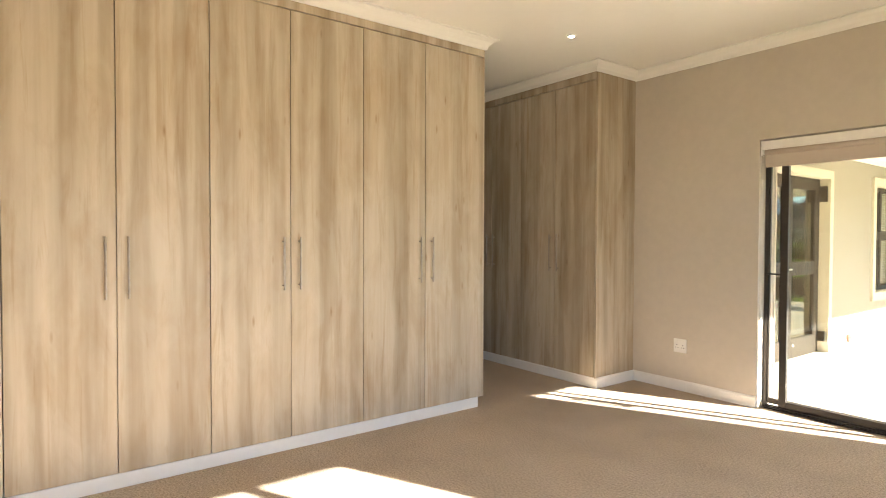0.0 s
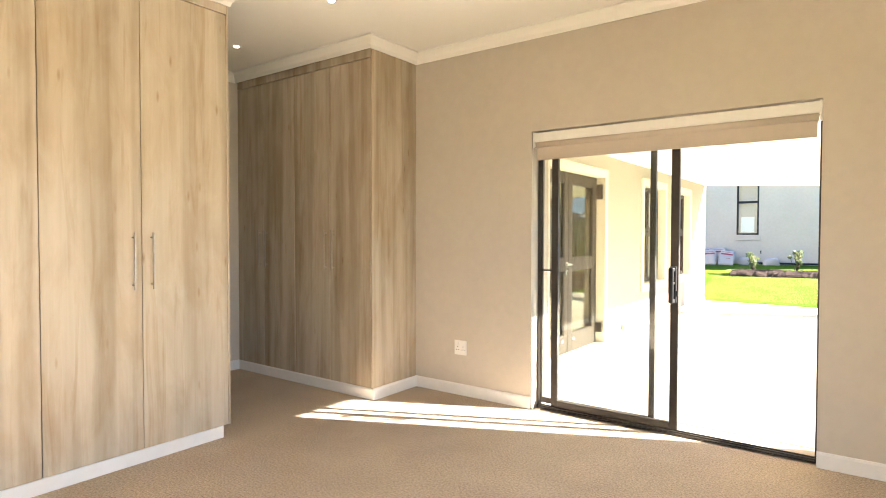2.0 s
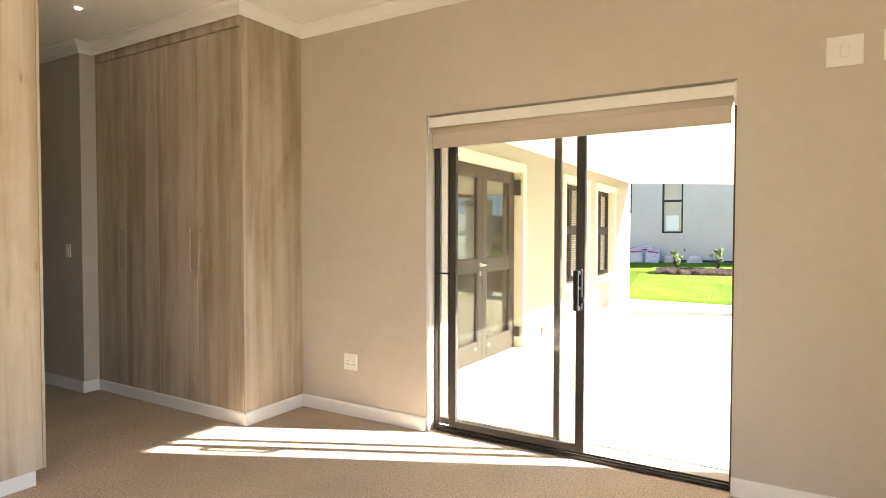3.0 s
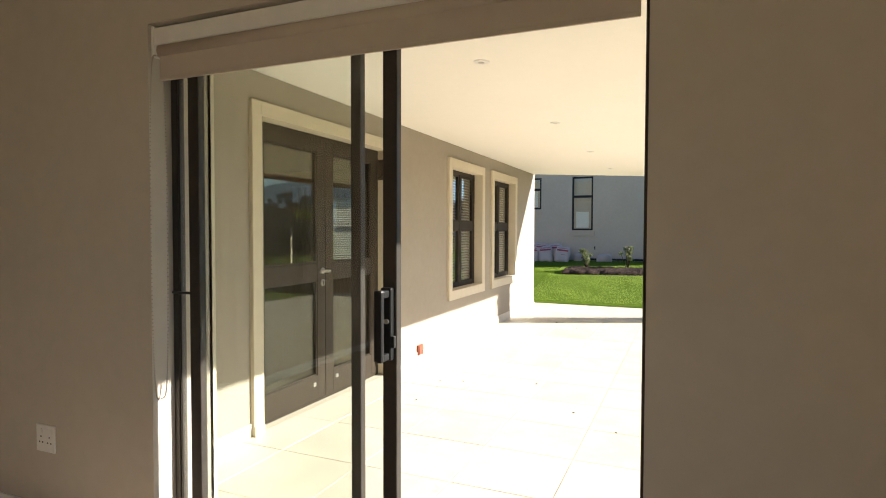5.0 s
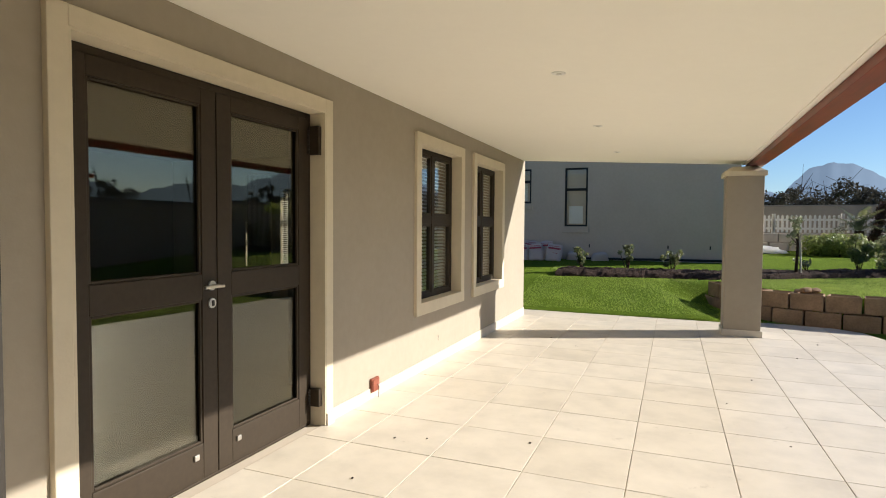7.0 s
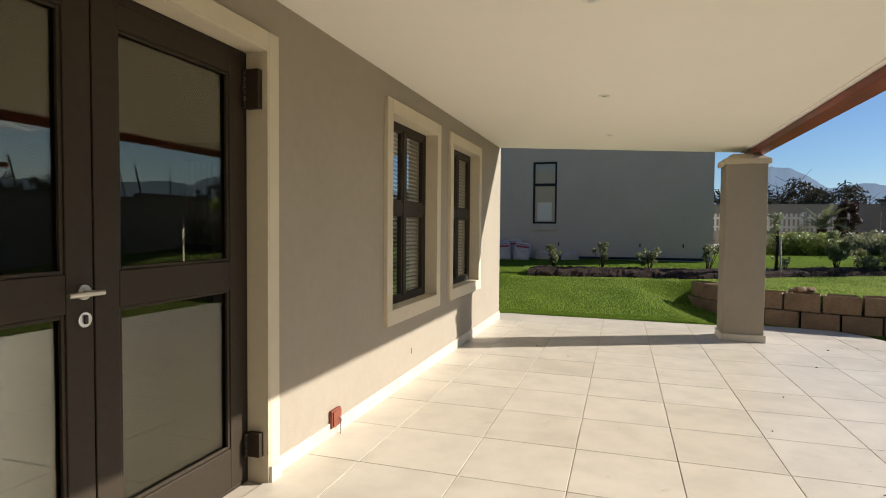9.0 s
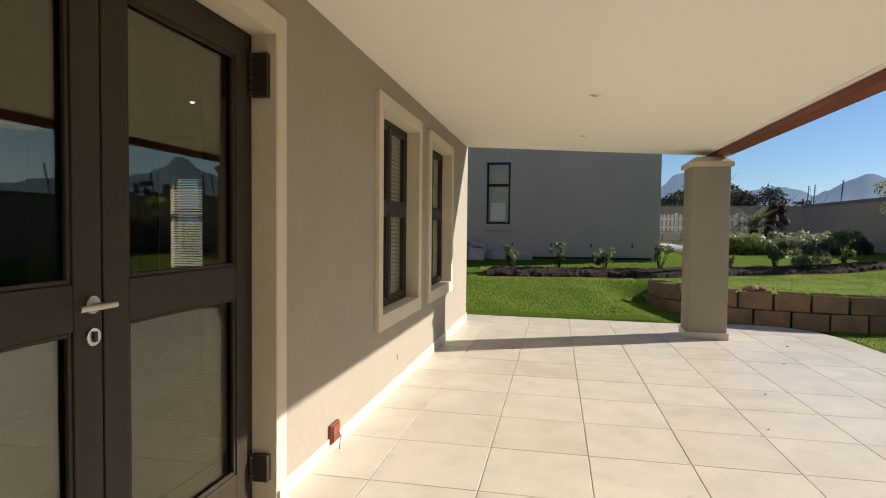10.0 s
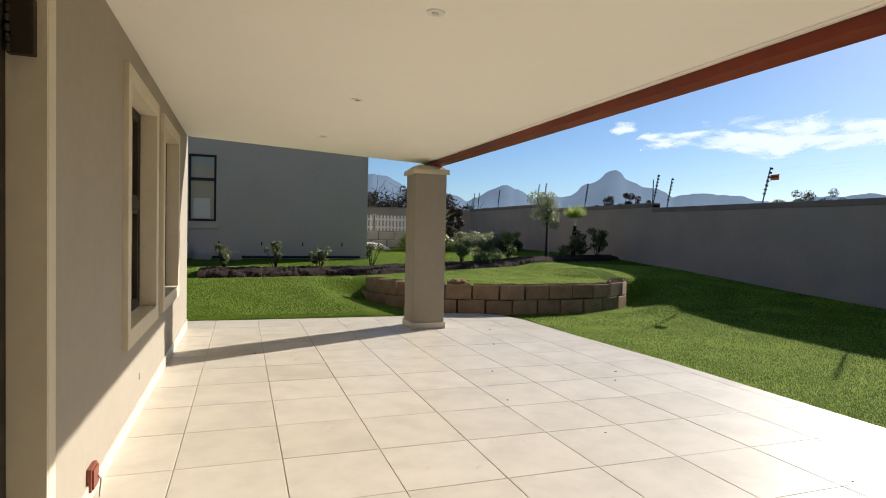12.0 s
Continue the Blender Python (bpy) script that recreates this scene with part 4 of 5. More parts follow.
def stems(parent, name, pairs, r0, r1, mat=None):
    if len(pairs) > 14:
        bm = bmesh.new()
        for a, b in pairs:
            rod(bm, a, b, r0, r1, 5)
        part(name, bm, mat or M_BARK, parent)["kind"] = "stuff"
        return
    for a, b in pairs:
        part(name, rod(bmesh.new(), a, b, r0, r1, 7), mat or M_BARK, parent)


def shrub(at, h, w, mat, label, seed, leaf=0.035, count=420, group=""):
    x, y = at
    s = thing("shrub", (x, y, ground_z(x, y) + 0.05), label, "shrub", group)
    r = np.random.default_rng(seed)
    tips = [(r.normal() * w * 0.35, r.normal() * w * 0.35, h * (0.45 + 0.5 * r.random())) for _ in range(6)]
    stems(s, "stem", [((0, 0, -0.06), t) for t in tips], 0.012, 0.004)
    blobs = [(np.array(t), w * 0.24 * (0.7 + 0.6 * r.random())) for t in tips] + clumps(5, (0, 0, h * 0.55), (w * 0.22, w * 0.22, h * 0.2), w * 0.26, seed)
    foliage("crown", s, mat, blobs, count, leaf, 1.9, "", seed)
    return s


def hedge(at, lx, ly, h, mat, label, seed, count=14000, leaf=0.027):
    x, y = at
    s = thing("hedge", (x, y, ground_z(x, y)), label, "hedge")
    r = np.random.default_rng(seed)
    blobs = [((r.uniform(-lx, lx), r.uniform(-ly, ly), h * r.uniform(0.08, 0.6)), h * r.uniform(0.26, 0.42)) for _ in range(46)]
    stems(s, "stem", [((b[0][0], b[0][1], -0.03), b[0]) for b in blobs[::3]], 0.015, 0.006)
    foliage("crown", s, mat, blobs, count, leaf, 1.7, "", seed)
    return s


def small_tree(at, h, label, seed, full=1.0):
    x, y = at
    s = thing("tree", (x, y, ground_z(x, y)), label, "tree")
    stems(s, "trunk", [((0, 0, -0.05), (0.03, 0.02, h * 0.55))], 0.035, 0.022)
    stems(s, "stake", [((0.10, 0, -0.05), (0.06, 0.0, h * 0.6))], 0.018, 0.018, M_STONE)
    r = np.random.default_rng(seed)
    tips = [(r.normal() * 0.19 * full, r.normal() * 0.19 * full, h * (0.52 + 0.42 * r.random())) for _ in range(11)]
    stems(s, "limb", [((0.03, 0.02, h * 0.52), t) for t in tips], 0.013, 0.004)
    foliage("crown", s, M_LEAFG, [(np.array(t), (0.19 + 0.09 * r.random()) * full) for t in tips], int(2600 * full * full), 0.02, 2.2, "", seed)
    return s


def fan_palm(at, h, label, seed):
    x, y = at
    s = thing("palm", (x, y, ground_z(x, y)), label, "palm")
    stems(s, "trunk", [((0, 0, -0.05), (0, 0, h * 0.35)), ((0, 0, h * 0.35), (0.04, 0, h * 0.62))], 0.07, 0.05)
    r = np.random.default_rng(seed)
    for k in range(6):
        a, e = k * 2.4 + 1.2 + r.uniform(-0.2, 0.2), radians(r.uniform(55, 84))
        d = np.array([math.cos(a) * math.cos(e), math.sin(a) * math.cos(e), math.sin(e)])
        p0 = np.array([0.04, 0, h * 0.6])
        c = p0 + d * h * 0.18
        side = np.cross(d, (0, 0, 1.0))
        side /= np.linalg.norm(side) + 1e-9
        v, f = [tuple(p0 - side * 0.008), tuple(p0 + side * 0.008), tuple(c)], [(0, 1, 2)]
        for q in range(-8, 9):
            b = q / 8 * 1.15
            w = d * math.cos(b) + side * math.sin(b)
            n = np.cross(w, np.cross(d, side))
            tip = c + w * h * 0.30 * (1 - 0.2 * abs(q) / 8)
            i = len(v)
            v += [tuple(c), tuple(c + w * 0.12 + n * 0.024), tuple(tip), tuple(c + w * 0.12 - n * 0.024)]
            f.append((i, i + 1, i + 2, i + 3))
        ob = new("frond", point_mesh("frond", v, f, M_LEAFY))
        ob.parent = s
    foliage("skirt", s, M_LEAFD, clumps(8, (0, 0, 0.32), (0.2, 0.2, 0.12), 0.2, seed), 420, 0.05, 1.8, "dark shrubby growth round the foot", seed)
    return s


def cycad(at, h, label, seed):
    x, y = at
    s = thing("cycad", (x, y, ground_z(x, y)), label, "cycad")
    stems(s, "trunk", [((0, 0, -0.05), (0, 0, h * 0.42))], 0.16, 0.13)
    r = np.random.default_rng(seed)
    for k in range(34):
        a, e = k * 2.4, radians(r.uniform(8, 78))
        v, f = [], []
        p = np.array([0, 0, h * 0.42])
        side = np.array([-math.sin(a), math.cos(a), 0.0])
        for q in range(14):
            ee = e - q * 0.07
            d = np.array([math.cos(a) * math.cos(ee), math.sin(a) * math.cos(ee), math.sin(ee)])
            n = p + d * h * 0.045
            w = 0.17 * math.sin((q + 2) / 15 * 2.6)
            for sg in (-1, 1):
                i = len(v)
                v += [tuple(p), tuple(p + d * 0.05), tuple(n + side * sg * w + d * 0.05)]
                f.append((i, i + 1, i + 2))
            p = n
        ob = new("frond", point_mesh("frond", v, f, M_FROND))
        ob.parent = s
    return s


for i, (x, y, h) in enumerate(((-1.86, 18.0, 0.5), (-0.9, 18.1, 0.52), (0.0, 18.15, 0.42), (1.1, 18.35, 0.5), (-3.4, 18.2, 0.35))):
    shrub((x, y), h * 1.05, 0.26, M_LEAFD, "young shrub with pale tips in the soil bed", 10 + i, 0.021, 420, "young shrubs in the bed")
shrub((3.6, 19.3), 0.85, 0.4, M_LEAF, "leafy green shrub in the soil bed", 20, 0.026, 1100)
shrub((5.2, 20.0), 0.72, 0.42, M_LEAF, "leafy green shrub in the soil bed", 21, 0.026, 1000)
shrub((4.25, 19.4), 0.32, 0.6, M_LEAFD, "low dark rounded shrub", 22, 0.024, 700)
shrub((2.55, 18.75), 0.3, 0.2, M_LEAFG, "tiny seedling shrub in the bed", 23, 0.03, 60)
shrub((8.35, 20.6), 0.85, 0.5, M_LEAFD, "dark upright shrub before the boundary wall", 24, 0.026, 800)
small_tree((6.55, 20.4), 1.85, "young staked tree with a loose rounded crown", 30)
small_tree((2.31, 18.4), 1.25, "thin young staked tree in the bed", 31, 0.32)
fan_palm((7.75, 20.9), 1.55, "young fan palm with lime-green fronds", 32)
cycad((5.37, 26.4), 1.7, "dark cycad with arching fronds", 33)
hedge((4.5, 24.9), 0.75, 0.4, 0.74, M_LEAFM, "lime-green rounded hedge behind the lawn", 34)
hedge((6.7, 25.2), 1.1, 0.5, 0.8, M_LEAFG, "grey-green bushy shrubs behind the lawn", 35)
hedge((7.7, 25.6), 0.45, 0.4, 0.75, M_LEAFD, "dark green bushy shrubs before the wall", 37)
def cone_shrub(at, h, w, mat, label, seed):
    x, y = at
    s = thing("shrub", (x, y, ground_z(x, y)), label, "shrub")
    r = np.random.default_rng(seed)
    stems(s, "trunk", [((0, 0, -0.05), (0.02, 0.0, h * 0.6))], 0.05, 0.02)
    blobs = []
    for k in range(46):
        f = r.random()
        a, rad = r.uniform(0, 6.283), w * (0.95 - 0.75 * f) * r.uniform(0.4, 1.0) ** 0.5
        blobs.append(((math.cos(a) * rad, math.sin(a) * rad, h * (0.1 + 0.85 * f)), w * 0.3 * r.uniform(0.6, 1.1)))
    foliage("crown", s, mat, blobs, 6500, 0.024, 1.7, "", seed)


cone_shrub((6.1, 26.6), 1.65, 0.55, M_LEAFR, "dark copper-leaved conical shrub", 36)
rk = bmesh.new()
for k, (dx, dy, s) in enumerate(((0, 0, 0.13), (0.19, 0.03, 0.12), (-0.15, 0.02, 0.08))):
    rr = bmesh.ops.create_icosphere(rk, subdivisions=2, radius=s, matrix=Matrix.Translation((dx, dy, s * 0.35)) @ Matrix.Diagonal((1.3, 0.9, 0.55, 1)))
    for q in rr["verts"]:
        q.co += Vector((1, 1, 0.6)) * 0.07 * noise.noise(q.co * 11 + Vector((k, 0, 0)))
ob = solid("rock", rk, M_BLOCK, "broken tan stone lying on the retaining wall", "rock", "")
ob.matrix_basis = Matrix.Translation((1.9, 15.2, 0.40)) @ Matrix.Scale(0.6, 4)

# ---- boundary wall with electric fence ----
bwl = thing("boundary_wall", (0, 0, 0), "grey plastered boundary wall stepping up along the garden", "boundary wall", kind="structure")
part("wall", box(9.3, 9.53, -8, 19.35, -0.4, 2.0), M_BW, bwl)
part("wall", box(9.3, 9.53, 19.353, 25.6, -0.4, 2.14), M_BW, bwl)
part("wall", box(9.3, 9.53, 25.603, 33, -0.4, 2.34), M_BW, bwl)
for a, b, z in ((-8, 19.35, 2.0), (19.353, 25.6, 2.14), (25.603, 33, 2.34)):
    part("coping", box(9.27, 9.56, a, b, z - 0.07, z + 0.055, 0.006), M_COPE, bwl, "dark weathered coping")
fw = thing("boundary_wall", (0, 0, 0), "grey plastered wall across the far end of the garden", "boundary wall", kind="structure")
part("wall", box(-12, 9.29, 33, 33.23, -0.2, 2.3), M_FARW, fw)
part("coping", box(-12, 9.29, 32.97, 33.26, 2.303, 2.35, 0.006), M_BW, fw)


def fence_post(y, z):
    p = thing("fence_post", (9.4, y, z), "leaning black electric-fence bracket on the boundary wall", "fence post", "electric fence brackets")
    part("pole", rod(bmesh.new(), (0, 0, -0.25), (-0.05, -0.28, 0.78), 0.013, n=8), M_BLACK, p)
    for k in range(7):
        f = 0.28 + k * 0.115
        c = (-0.05 * f, -0.28 * f, 0.78 * f)
        part("insulator", rod(bmesh.new(), (c[0], c[1] + 0.0, c[2]), (c[0], c[1] - 0.055, c[2] - 0.012), 0.02, 0.024, 8), M_BLACK, p)
    return p


POSTS = [(13.0, 2.05), (15.9, 2.05), (18.95, 2.05), (19.5, 2.19), (22.95, 2.19), (25.75, 2.39), (26.3, 2.39), (29.95, 2.39), (32.3, 2.39), (32.9, 2.39)]
for y, z in POSTS:
    fence_post(y, z)
for k in range(6):
    f = 0.28 + (k + 0.5) * 0.115
    pts = [(9.4 - 0.05 * f, y - 0.28 * f - 0.03, z + 0.78 * f) for y, z in POSTS]
    wb = bmesh.new()
    for p, q in zip(pts, pts[1:]):
        rod(wb, p, q, 0.0005, n=4)
    solid("fence_wire", wb, M_STEEL, "thin steel electric-fence wire", "wire", "")
sg = thing("warning_sign", (9.33, 15.6, 2.60), "small orange plate hung on the fence bracket", "sign")
part("plate", box(-0.003, 0.003, -0.22, 0.0, -0.06, 0.06, 0.001), M_ORANGE, sg)
part("print_bar", box(-0.006, -0.0032, -0.19, -0.03, -0.005, 0.02), M_BLACK, sg)

# ---- white picket fence on a low stone wall ----
FY = 27.6
lw = thing("low_wall", (0, 0, 0), "low rough stone wall under the picket fence", "low wall", kind="structure")
me = mesh_of("stone", box(-0.3, 0.3, -0.12, 0.12, -0.17, 0.17, 0.04), M_STONE)
for row, z in enumerate((0.72, 1.04)):
    for k in range(14):
        b = new("stone", me)
        b.parent = lw
        b.matrix_basis = Matrix.Translation((-1.6 + k * 0.62 + 0.3 * row, FY, z)) @ pose(0, 0, 0, 0, 0, rng.uniform(-3, 3)) @ Matrix.Diagonal((1, 1, rng.uniform(0.9, 1.05), 1))
pf = thing("picket_fence", (0, FY, 1.23), "white painted timber picket fence", "fence")
pb = bmesh.new()
bm_box(pb, -0.035, 0.035, -0.01, 0.01, 0, 0.56)
tip = [v for v in pb.verts if v.co.z > 0.5]
bmesh.ops.subdivide_edges(pb, edges=[e for e in pb.edges if all(v in tip for v in e.verts) and abs(e.verts[0].co.x - e.verts[1].co.x) > 0.01], cuts=1)
for v in pb.verts:
    if v.co.z > 0.5 and abs(v.co.x) < 0.01:
        v.co.z += 0.04
pick = mesh_of("picket", pb, M_WHITE)
for k in range(62):
    b = new("picket", pick)
    b.parent = pf
    b.location = (-1.8 + k * 0.135, -0.03, 0)
for z in (0.1, 0.4):
    part("rail", box(-1.9, 6.6, -0.018, 0.018, z, z + 0.07), M_WHITE, pf)
for x in (-1.2, 1.2, 3.2, 5.2):
    part("post", box(x - 0.05, x + 0.05, -0.04, 0.06, -0.05, 0.64, 0.004), M_WHITE, pf)
tp = bmesh.new()
rr = bmesh.ops.create_icosphere(tp, subdivisions=3, radius=1.0)
for q in rr["verts"]:
    q.co = Vector((q.co.x * 0.7, q.co.y * 0.4, max(-0.05, q.co.z) * 0.22)) * (1 + 0.3 * noise.noise(q.co * 2.5))
ob = solid("tarpaulin", tp, M_SLAT, "crumpled white sheet lying on the far lawn", "sheet", "", True)
ob.location = (2.6, 25.6, ground_z(2.6, 25.6) + 0.02)

# ---- neighbouring house ----
NY = 20.8
NW = [(-2.74, -2.13, 1.38, 2.96), (-4.3, -3.66, 2.01, 2.96), (-7.4, -6.6, 1.38, 2.96)]
nb = thing("house", (0, 0, 0), "grey plastered neighbouring house with dark-framed windows", "house", kind="structure")
part("wall", wall_grid("x", -11, 1.52, 0.0, 5.2, NY, NY + 0.25, NW), M_NB, nb)
part("wall", box(1.27, 1.52, NY + 0.251, NY + 8, 0.0, 5.2), M_NB, nb)
part("wall", box(-11, -10.75, NY + 0.251, NY + 8, 0.0, 5.2), M_NB, nb)
part("wall", box(-11, 1.52, NY + 8.001, NY + 8.25, 0.0, 5.2), M_NB, nb)
part("roof", box(-11.4, 1.95, NY - 0.4, NY + 8.6, 5.203, 5.45, 0.02), M_NB, nb)
part("foundation", box(-11.02, 1.54, NY - 0.025, NY - 0.002, 0.2, 0.56, 0.004), M_NB, nb, "projecting plaster plinth")
for a, b, c, d in NW:
    w = part("window_frame", ring_frame(bmesh.new(), "x", NY + 0.04, NY + 0.09, a + 0.002, b - 0.002, c + 0.002, d - 0.002, 0.05), M_BLACK, nb)
    tz = c + (d - c) * 0.63
    part("transom", box(a + 0.05, b - 0.05, NY + 0.035, NY + 0.09, tz - 0.035, tz + 0.035, 0.003), M_BLACK, w)
    for e, f in ((c + 0.05, tz - 0.035), (tz + 0.035, d - 0.05)):
        part("pane", box(a + 0.05, b - 0.05, NY + 0.06, NY + 0.066, e, f), M_GLASS, w)
    part("curtain", box(a + 0.02, b - 0.02, NY + 0.16, NY + 0.175, c + 0.02, d - 0.02), M_NB, w, "pale drawn curtain")
    part("sill", box(a - 0.05, b + 0.05, NY - 0.04, NY + 0.03, c - 0.17, c - 0.003, 0.006), M_NB, nb)
    part("lit_card", box(a + 0.1, b - 0.14, NY + 0.14, NY + 0.15, c + 0.08, c + 0.55), M_WHITE, w, "pale box standing behind the glass")
for k in range(8):
    part("weep_hole", box(-6.0 + k * 0.98, -5.97 + k * 0.98, NY - 0.008, NY + 0.002, 0.82, 0.91), M_BLACK, nb)
solid("garden_hose", rod(bmesh.new(), (-2.2, NY - 0.2, 0.54), (1.3, NY - 0.2, 0.56), 0.03, n=8), M_BLACK, "dark pipe lying along the house wall", "pipe", "")

# sacks
def sack_mesh(kind):
    sb = bmesh.new()
    bm_box(sb, -0.21, 0.21, -0.12, 0.12, 0, 0.45)
    bmesh.ops.subdivide_edges(sb, edges=sb.edges[:], cuts=7, use_grid_fill=True)
    for v in sb.verts:
        fx = max(0.0, 1 - (abs(v.co.x) / 0.212) ** 4)
        fz = max(0.0, 1 - (abs(v.co.z - 0.2) / 0.255) ** 4)
        low = 1 - v.co.z / 0.45
        v.co.y *= 0.22 + 0.9 * (fx * fz) ** 0.5 * (0.75 + 0.5 * low)
        v.co.x *= 0.92 + 0.13 * low * fz
        v.co += Vector((0.03, 0.028, 0.035)) * noise.noise(v.co * 6 + Vector((kind * 5.3, 0, 0)))
    return mesh_of("sack_body", sb, M_SACK, True)


def print_mesh():
    """Red bars lying on the bulging front."""
    pr = bmesh.new()
    for a, b, c, d in ((-0.16, 0.16, 0.31, 0.355), (-0.07, 0.09, 0.19, 0.215), (-0.14, 0.13, 0.385, 0.395)):
        bm_box(pr, a, b, -0.134, -0.126, c, d, 0.002)
    return mesh_of("print_bar", pr, M_PRINT)


sacks, bars = [sack_mesh(k) for k in range(3)], print_mesh()
for k, (x, y, z, ry, rx) in enumerate(((-2.93, 20.25, 0, 7, -9), (-3.37, 20.28, 0, -5, -11), (-3.82, 20.25, 0, 5, -8), (-4.28, 20.28, 0, -3, -10), (-3.14, 20.52, 0.06, -4, -6), (-3.62, 20.54, 0.07, 6, -6), (-2.42, 20.5, 0.07, 10, -84), (-1.75, 20.5, 0.07, -8, -84))):
    s = thing("sack", Matrix.Translation((x, y, ground_z(x, y) + z - 0.02)) @ pose(0, 0, 0, rx, ry, 6), "sagging pinkish-white sack with dark red print by the house" if rx > -50 else "pinkish-white sack lying flat by the house", "sack", "sacks by the house wall")
    a = new("sack_body", sacks[k % 3])
    a.parent = s
    if rx > -50:
        b = new("print_bar", bars)
        b.parent = s

# ---- far trees, mountains, cloud ----
def far_tree(x, y, h, w, seed, bare=False):
    s = thing("tree", (x, y, 0.6), "bare-branched tree beyond the wall" if bare else "dark bushy tree beyond the wall", "tree", "trees beyond the wall")
    r = np.random.default_rng(seed)
    tips = [(r.normal() * w * 0.4, r.normal() * w * 0.4, h * (0.5 + 0.45 * r.random())) for _ in range(12)]
    stems(s, "trunk", [((0, 0, -0.3), (0.1, 0, h * 0.45))], 0.16, 0.1)
    stems(s, "limb", [((0.1, 0, h * 0.38), t) for t in tips], 0.06, 0.015)
    if bare:
        tw = []
        for t in tips:
            for _ in range(5):
                tw.append((t, tuple(np.array(t) + r.normal(size=3) * w * 0.2 + np.array([0, 0, h * 0.05]))))
        stems(s, "twig", tw, 0.02, 0.006)
    foliage("crown", s, M_FAR, [(np.array(t), w * 0.16 * (0.7 + 0.6 * r.random())) for t in tips] + clumps(8, (0, 0, h * 0.55), (w * 0.3, w * 0.3, h * 0.14), w * 0.2, seed),
            700 if bare else 3000, 0.075, 1.6, "", seed)


for k, (x, y, h, w, bare) in enumerate(((0.5, 42, 4.2, 4, False), (3.5, 44, 4.6, 4.5, False), (6.2, 41, 4.4, 4, False), (8.0, 45, 5.6, 4, True), (10.5, 43, 4.5, 4, False),
                                        (13.5, 50, 4.6, 4.5, True), (-3, 44, 4.4, 4, False), (38.6, 63.4, 6.6, 3, False), (40.1, 62.3, 7.2, 3, False), (41.8, 61.2, 6.6, 3, False), (60.3, 56.5, 8.0, 4.5, False), (62.6, 55.1, 8.0, 4.2, False))):
    far_tree(x, y, h * (0.8 if x > 30 else 0.64), w * 0.8, 50 + k, bare)

up = thing("utility_pole", (17.4, 29.3, 0.6), "thin dark utility pole beyond the wall", "pole")
part("pole", rod(bmesh.new(), (0, 0, -0.3), (0, 0, 3.4), 0.032, 0.025, 8), M_BLACK, up)

PEAKS = [(24, 0.06, 6), (12, 0.055, 6), (3, 0.05, 5), (-7, 0.06, 4), (-12.6, 0.096, 3.4), (-18.5, 0.066, 4), (-25, 0.077, 3.6), (-29.3, 0.064, 3), (-35.8, 0.094, 5), (-35.5, 0.104, 2.0), (-43.5, 0.069, 5), (-48, 0.054, 3),
         (-54, 0.064, 5), (-60, 0.066, 5), (-70, 0.075, 6), (-82, 0.065, 7), (-98, 0.075, 8), (-114, 0.065, 8)]


def skyline(az):
    rough = 0.009 * noise.noise(Vector((az * 0.33, 0, 0))) + 0.005 * noise.noise(Vector((az * 0.9, 3, 0))) + 0.0016 * noise.noise(Vector((az * 3, 5, 0)))
    return rough + max(0.052, max(h * math.exp(-((az - c) / w) ** 2 * 0.42) for c, h, w in PEAKS))


mv, mf = [], []
azs = np.arange(-130, 40.01, 0.25)
ROWS = 9
for az in azs:
    top = skyline(az)
    for k in range(ROWS):
        f = k / (ROWS - 1)
        R = 1500 + 900 * f
        hgt = R * top * f ** 1.15 * (1 + (0.12 * noise.noise(Vector((az * 0.5, f * 2, 7))) * (1 - f) * 4 * f))
        mv.append((-R * math.sin(radians(az)), R * math.cos(radians(az)), 1.0 + hgt))
for i in range(len(azs) - 1):
    for k in range(ROWS - 1):
        a = i * ROWS + k
        mf.append((a, a + 1, a + ROWS + 1, a + ROWS))
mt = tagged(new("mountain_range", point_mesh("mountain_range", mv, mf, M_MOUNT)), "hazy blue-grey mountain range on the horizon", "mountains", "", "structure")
smooth(mt.data)


def cloud(az, el, wide, high, label):
    R = 2600
    c = Vector((-R * math.sin(radians(az)), R * math.cos(radians(az)), R * math.tan(radians(el))))
    me = point_mesh("cloud", [(-wide, 0, -high), (wide, 0, -high), (wide, 0, high), (-wide, 0, high)], [(0, 1, 2, 3)], M_CLOUD)
    ob = tagged(new("cloud", me), label, "cloud", "", "structure")
    ob.matrix_basis = Matrix.Translation(c) @ Matrix.Rotation(radians(az), 4, 'Z')
    ob.visible_shadow = False


cloud(-50.5, 8.7, 800, 105, "white drifting cumulus cloud over the mountains")
cloud(-36.3, 10.1, 90, 40, "small wisp of white cloud")

# ---- terrace tiles ----
TX, TY, TS, TD = -1.872, 10.52, 0.557, 0.585
tilt = Matrix.Rotation(0.004, 4, 'Y') @ Matrix.Rotation(-0.007, 4, 'X')
tile_meshes = {}


def tile_mesh(w, d):
    key = (round(w, 3), round(d, 3))
    if key not in tile_meshes:
        tile_meshes[key] = mesh_of("tile", box(-w / 2, w / 2, -d / 2, d / 2, -0.012, 0.0, 0.0025), M_TILE)
    return tile_meshes[key]


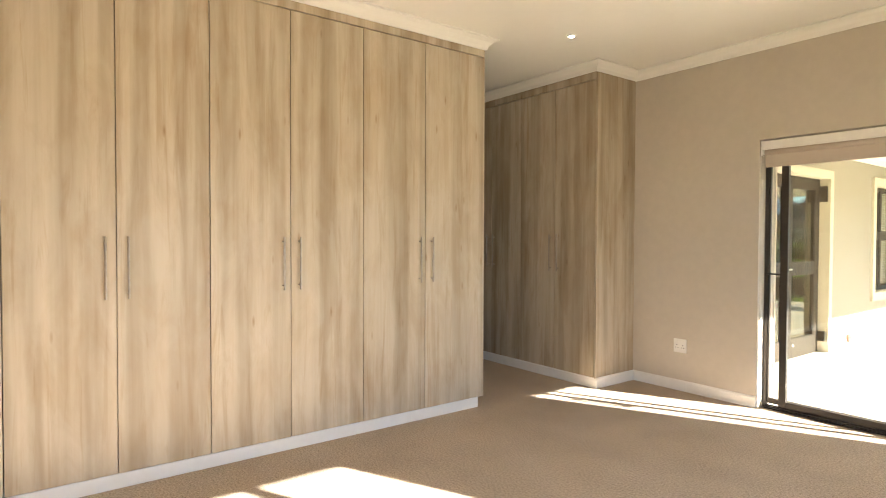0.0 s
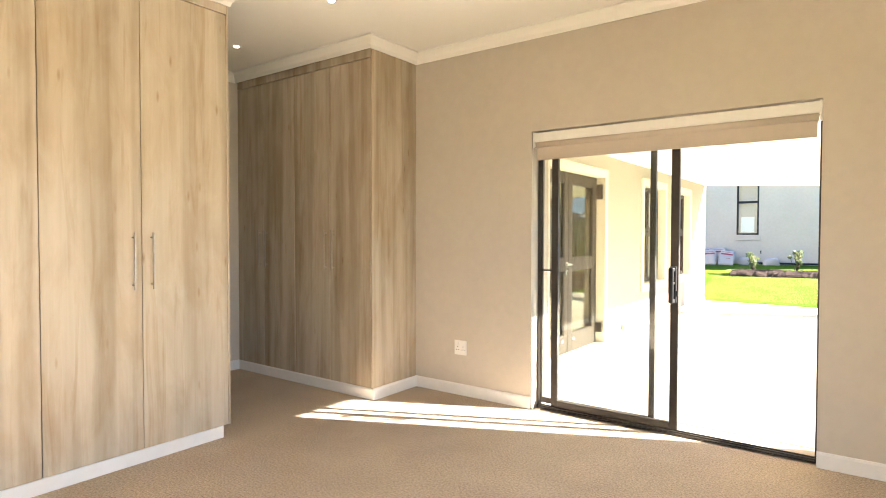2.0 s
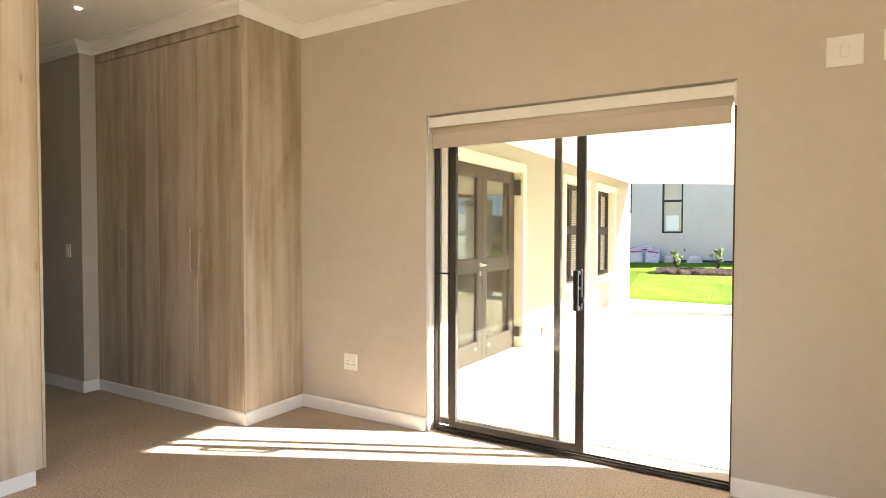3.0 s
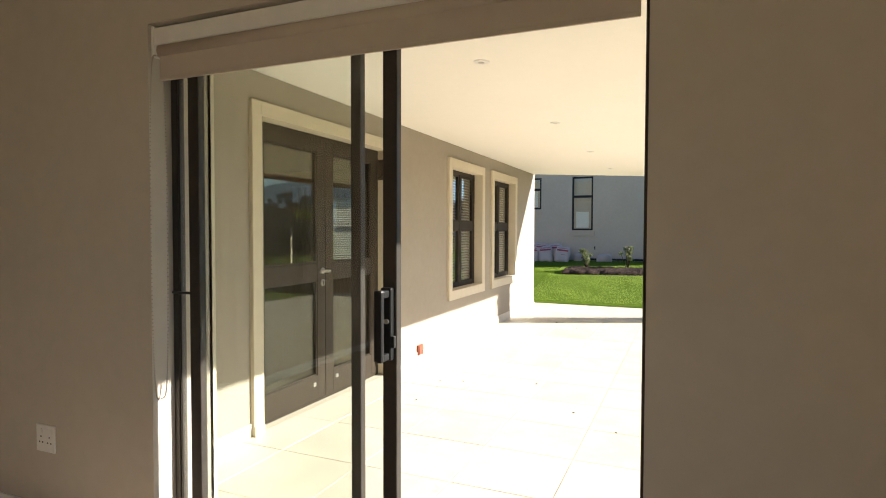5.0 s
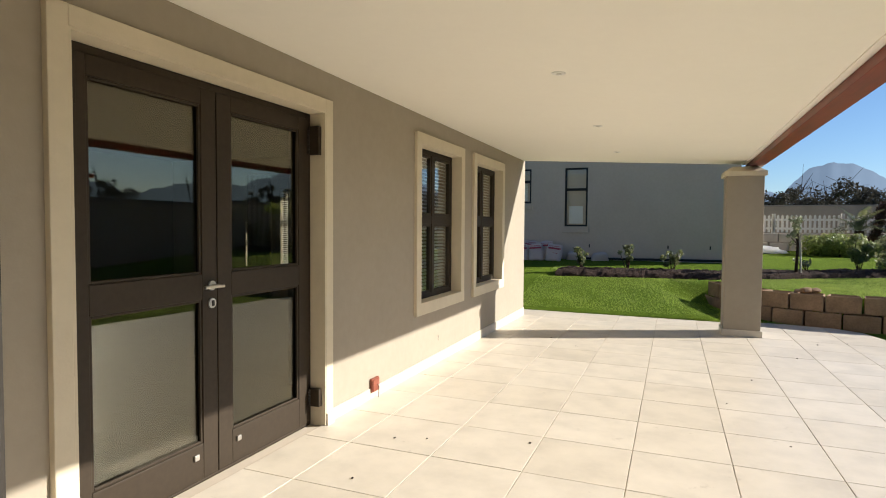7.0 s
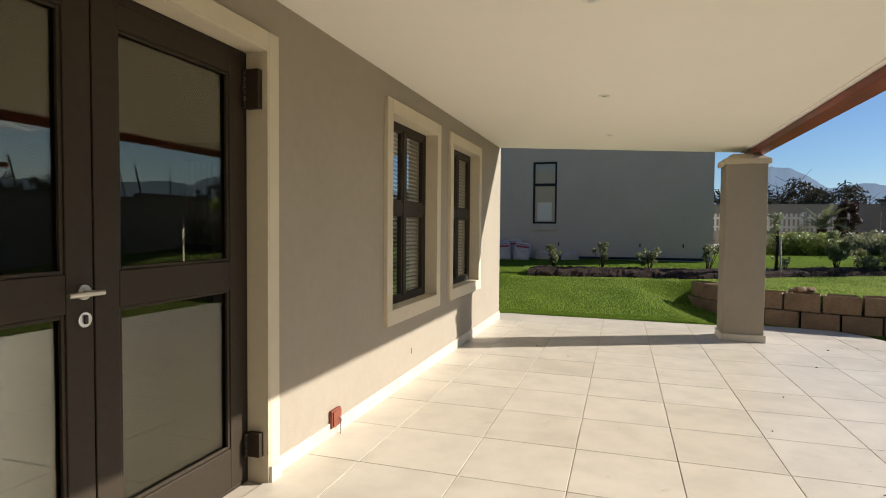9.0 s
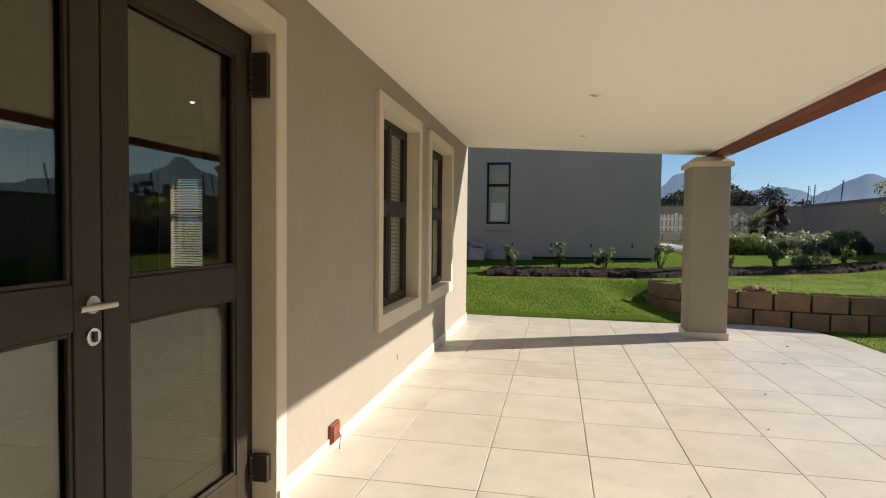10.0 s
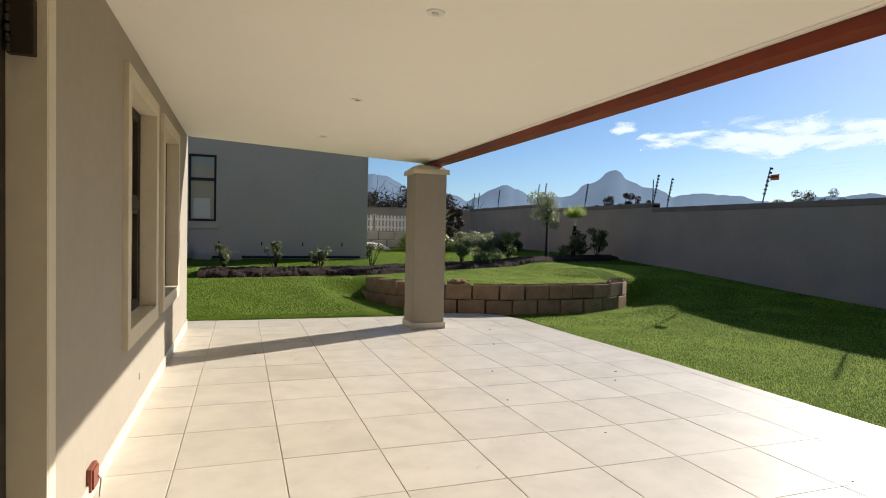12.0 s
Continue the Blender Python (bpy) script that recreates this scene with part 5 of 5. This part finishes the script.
def clip_poly(poly, x0, x1, y0, y1):
    for ax, lim, sg in ((0, x0, 1), (0, x1, -1), (1, y0, 1), (1, y1, -1)):
        out = []
        for p, q in zip(poly, poly[1:] + poly[:1]):
            a, b = sg * (p[ax] - lim), sg * (q[ax] - lim)
            if a >= 0:
                out.append(p)
            if a * b < 0:
                f = a / (a - b)
                out.append((p[0] + (q[0] - p[0]) * f, p[1] + (q[1] - p[1]) * f))
        poly = out
        if not poly:
            return []
    return poly


REGION = [(XW, YO + 0.013), (2.715, YO + 0.013), (2.735, 10.9), (2.625, 12.6), (2.595, 14.0), (2.465, 14.495), (2.178, 14.785), (1.6, 14.905), (0.9, 14.905), (XW - 0.19, 14.795), (XW - 0.19, YEND), (XW, YEND)]
G = 0.0022
for i in range(-2, 10):
    for j in range(-10, 9):
        x0, y0 = TX + i * TS, TY + j * TD
        poly = clip_poly(REGION, x0 + G, x0 + TS - G, y0 + G, y0 + TD - G)
        if len(poly) < 3:
            continue
        px, py = [p[0] for p in poly], [p[1] for p in poly]
        area = abs(sum(a[0] * b[1] - b[0] * a[1] for a, b in zip(poly, poly[1:] + poly[:1]))) / 2
        if area < 0.002:
            continue
        w, d = max(px) - min(px), max(py) - min(py)
        cx, cy = (max(px) + min(px)) / 2, (max(py) + min(py)) / 2
        if area > 0.98 * w * d:
            me = tile_mesh(w, d)
        else:
            bm = bmesh.new()
            top = [bm.verts.new((x - cx, y - cy, 0)) for x, y in poly]
            bot = [bm.verts.new((x - cx, y - cy, -0.012)) for x, y in poly]
            bm.faces.new(top)
            for a in range(len(top)):
                b = (a + 1) % len(top)
                bm.faces.new((top[b], top[a], bot[a], bot[b]))
            bmesh.ops.recalc_face_normals(bm, faces=bm.faces)
            me = mesh_of("tile", bm, M_TILE)
        t = new("tile", me)
        t.parent = terrace
        t.matrix_basis = Matrix.Translation((cx, cy, terrace_z(cx, cy) + 0.004 + rng.uniform(-0.0006, 0.0006))) @ tilt

# fallen leaves and crumbs on the terrace
for k in range(20):
    x, y = rng.uniform(-1.9, 2.4), rng.uniform(7.5, 13.5)
    bm = bmesh.new()
    rr = bmesh.ops.create_icosphere(bm, subdivisions=1, radius=rng.uniform(0.004, 0.010))
    for q in rr["verts"]:
        q.co.z *= 0.5
        q.co.x *= 1.6
    ob = tagged(new("dry_leaf", mesh_of("dry_leaf", bm, M_SOIL)), "small dry brown leaf lying on the tiles", "leaf", "dry leaves on the terrace")
    ob.matrix_basis = Matrix.Translation((x, y, terrace_z(x, y) + 0.009)) @ Matrix.Rotation(rng.uniform(0, 6), 4, 'Z')
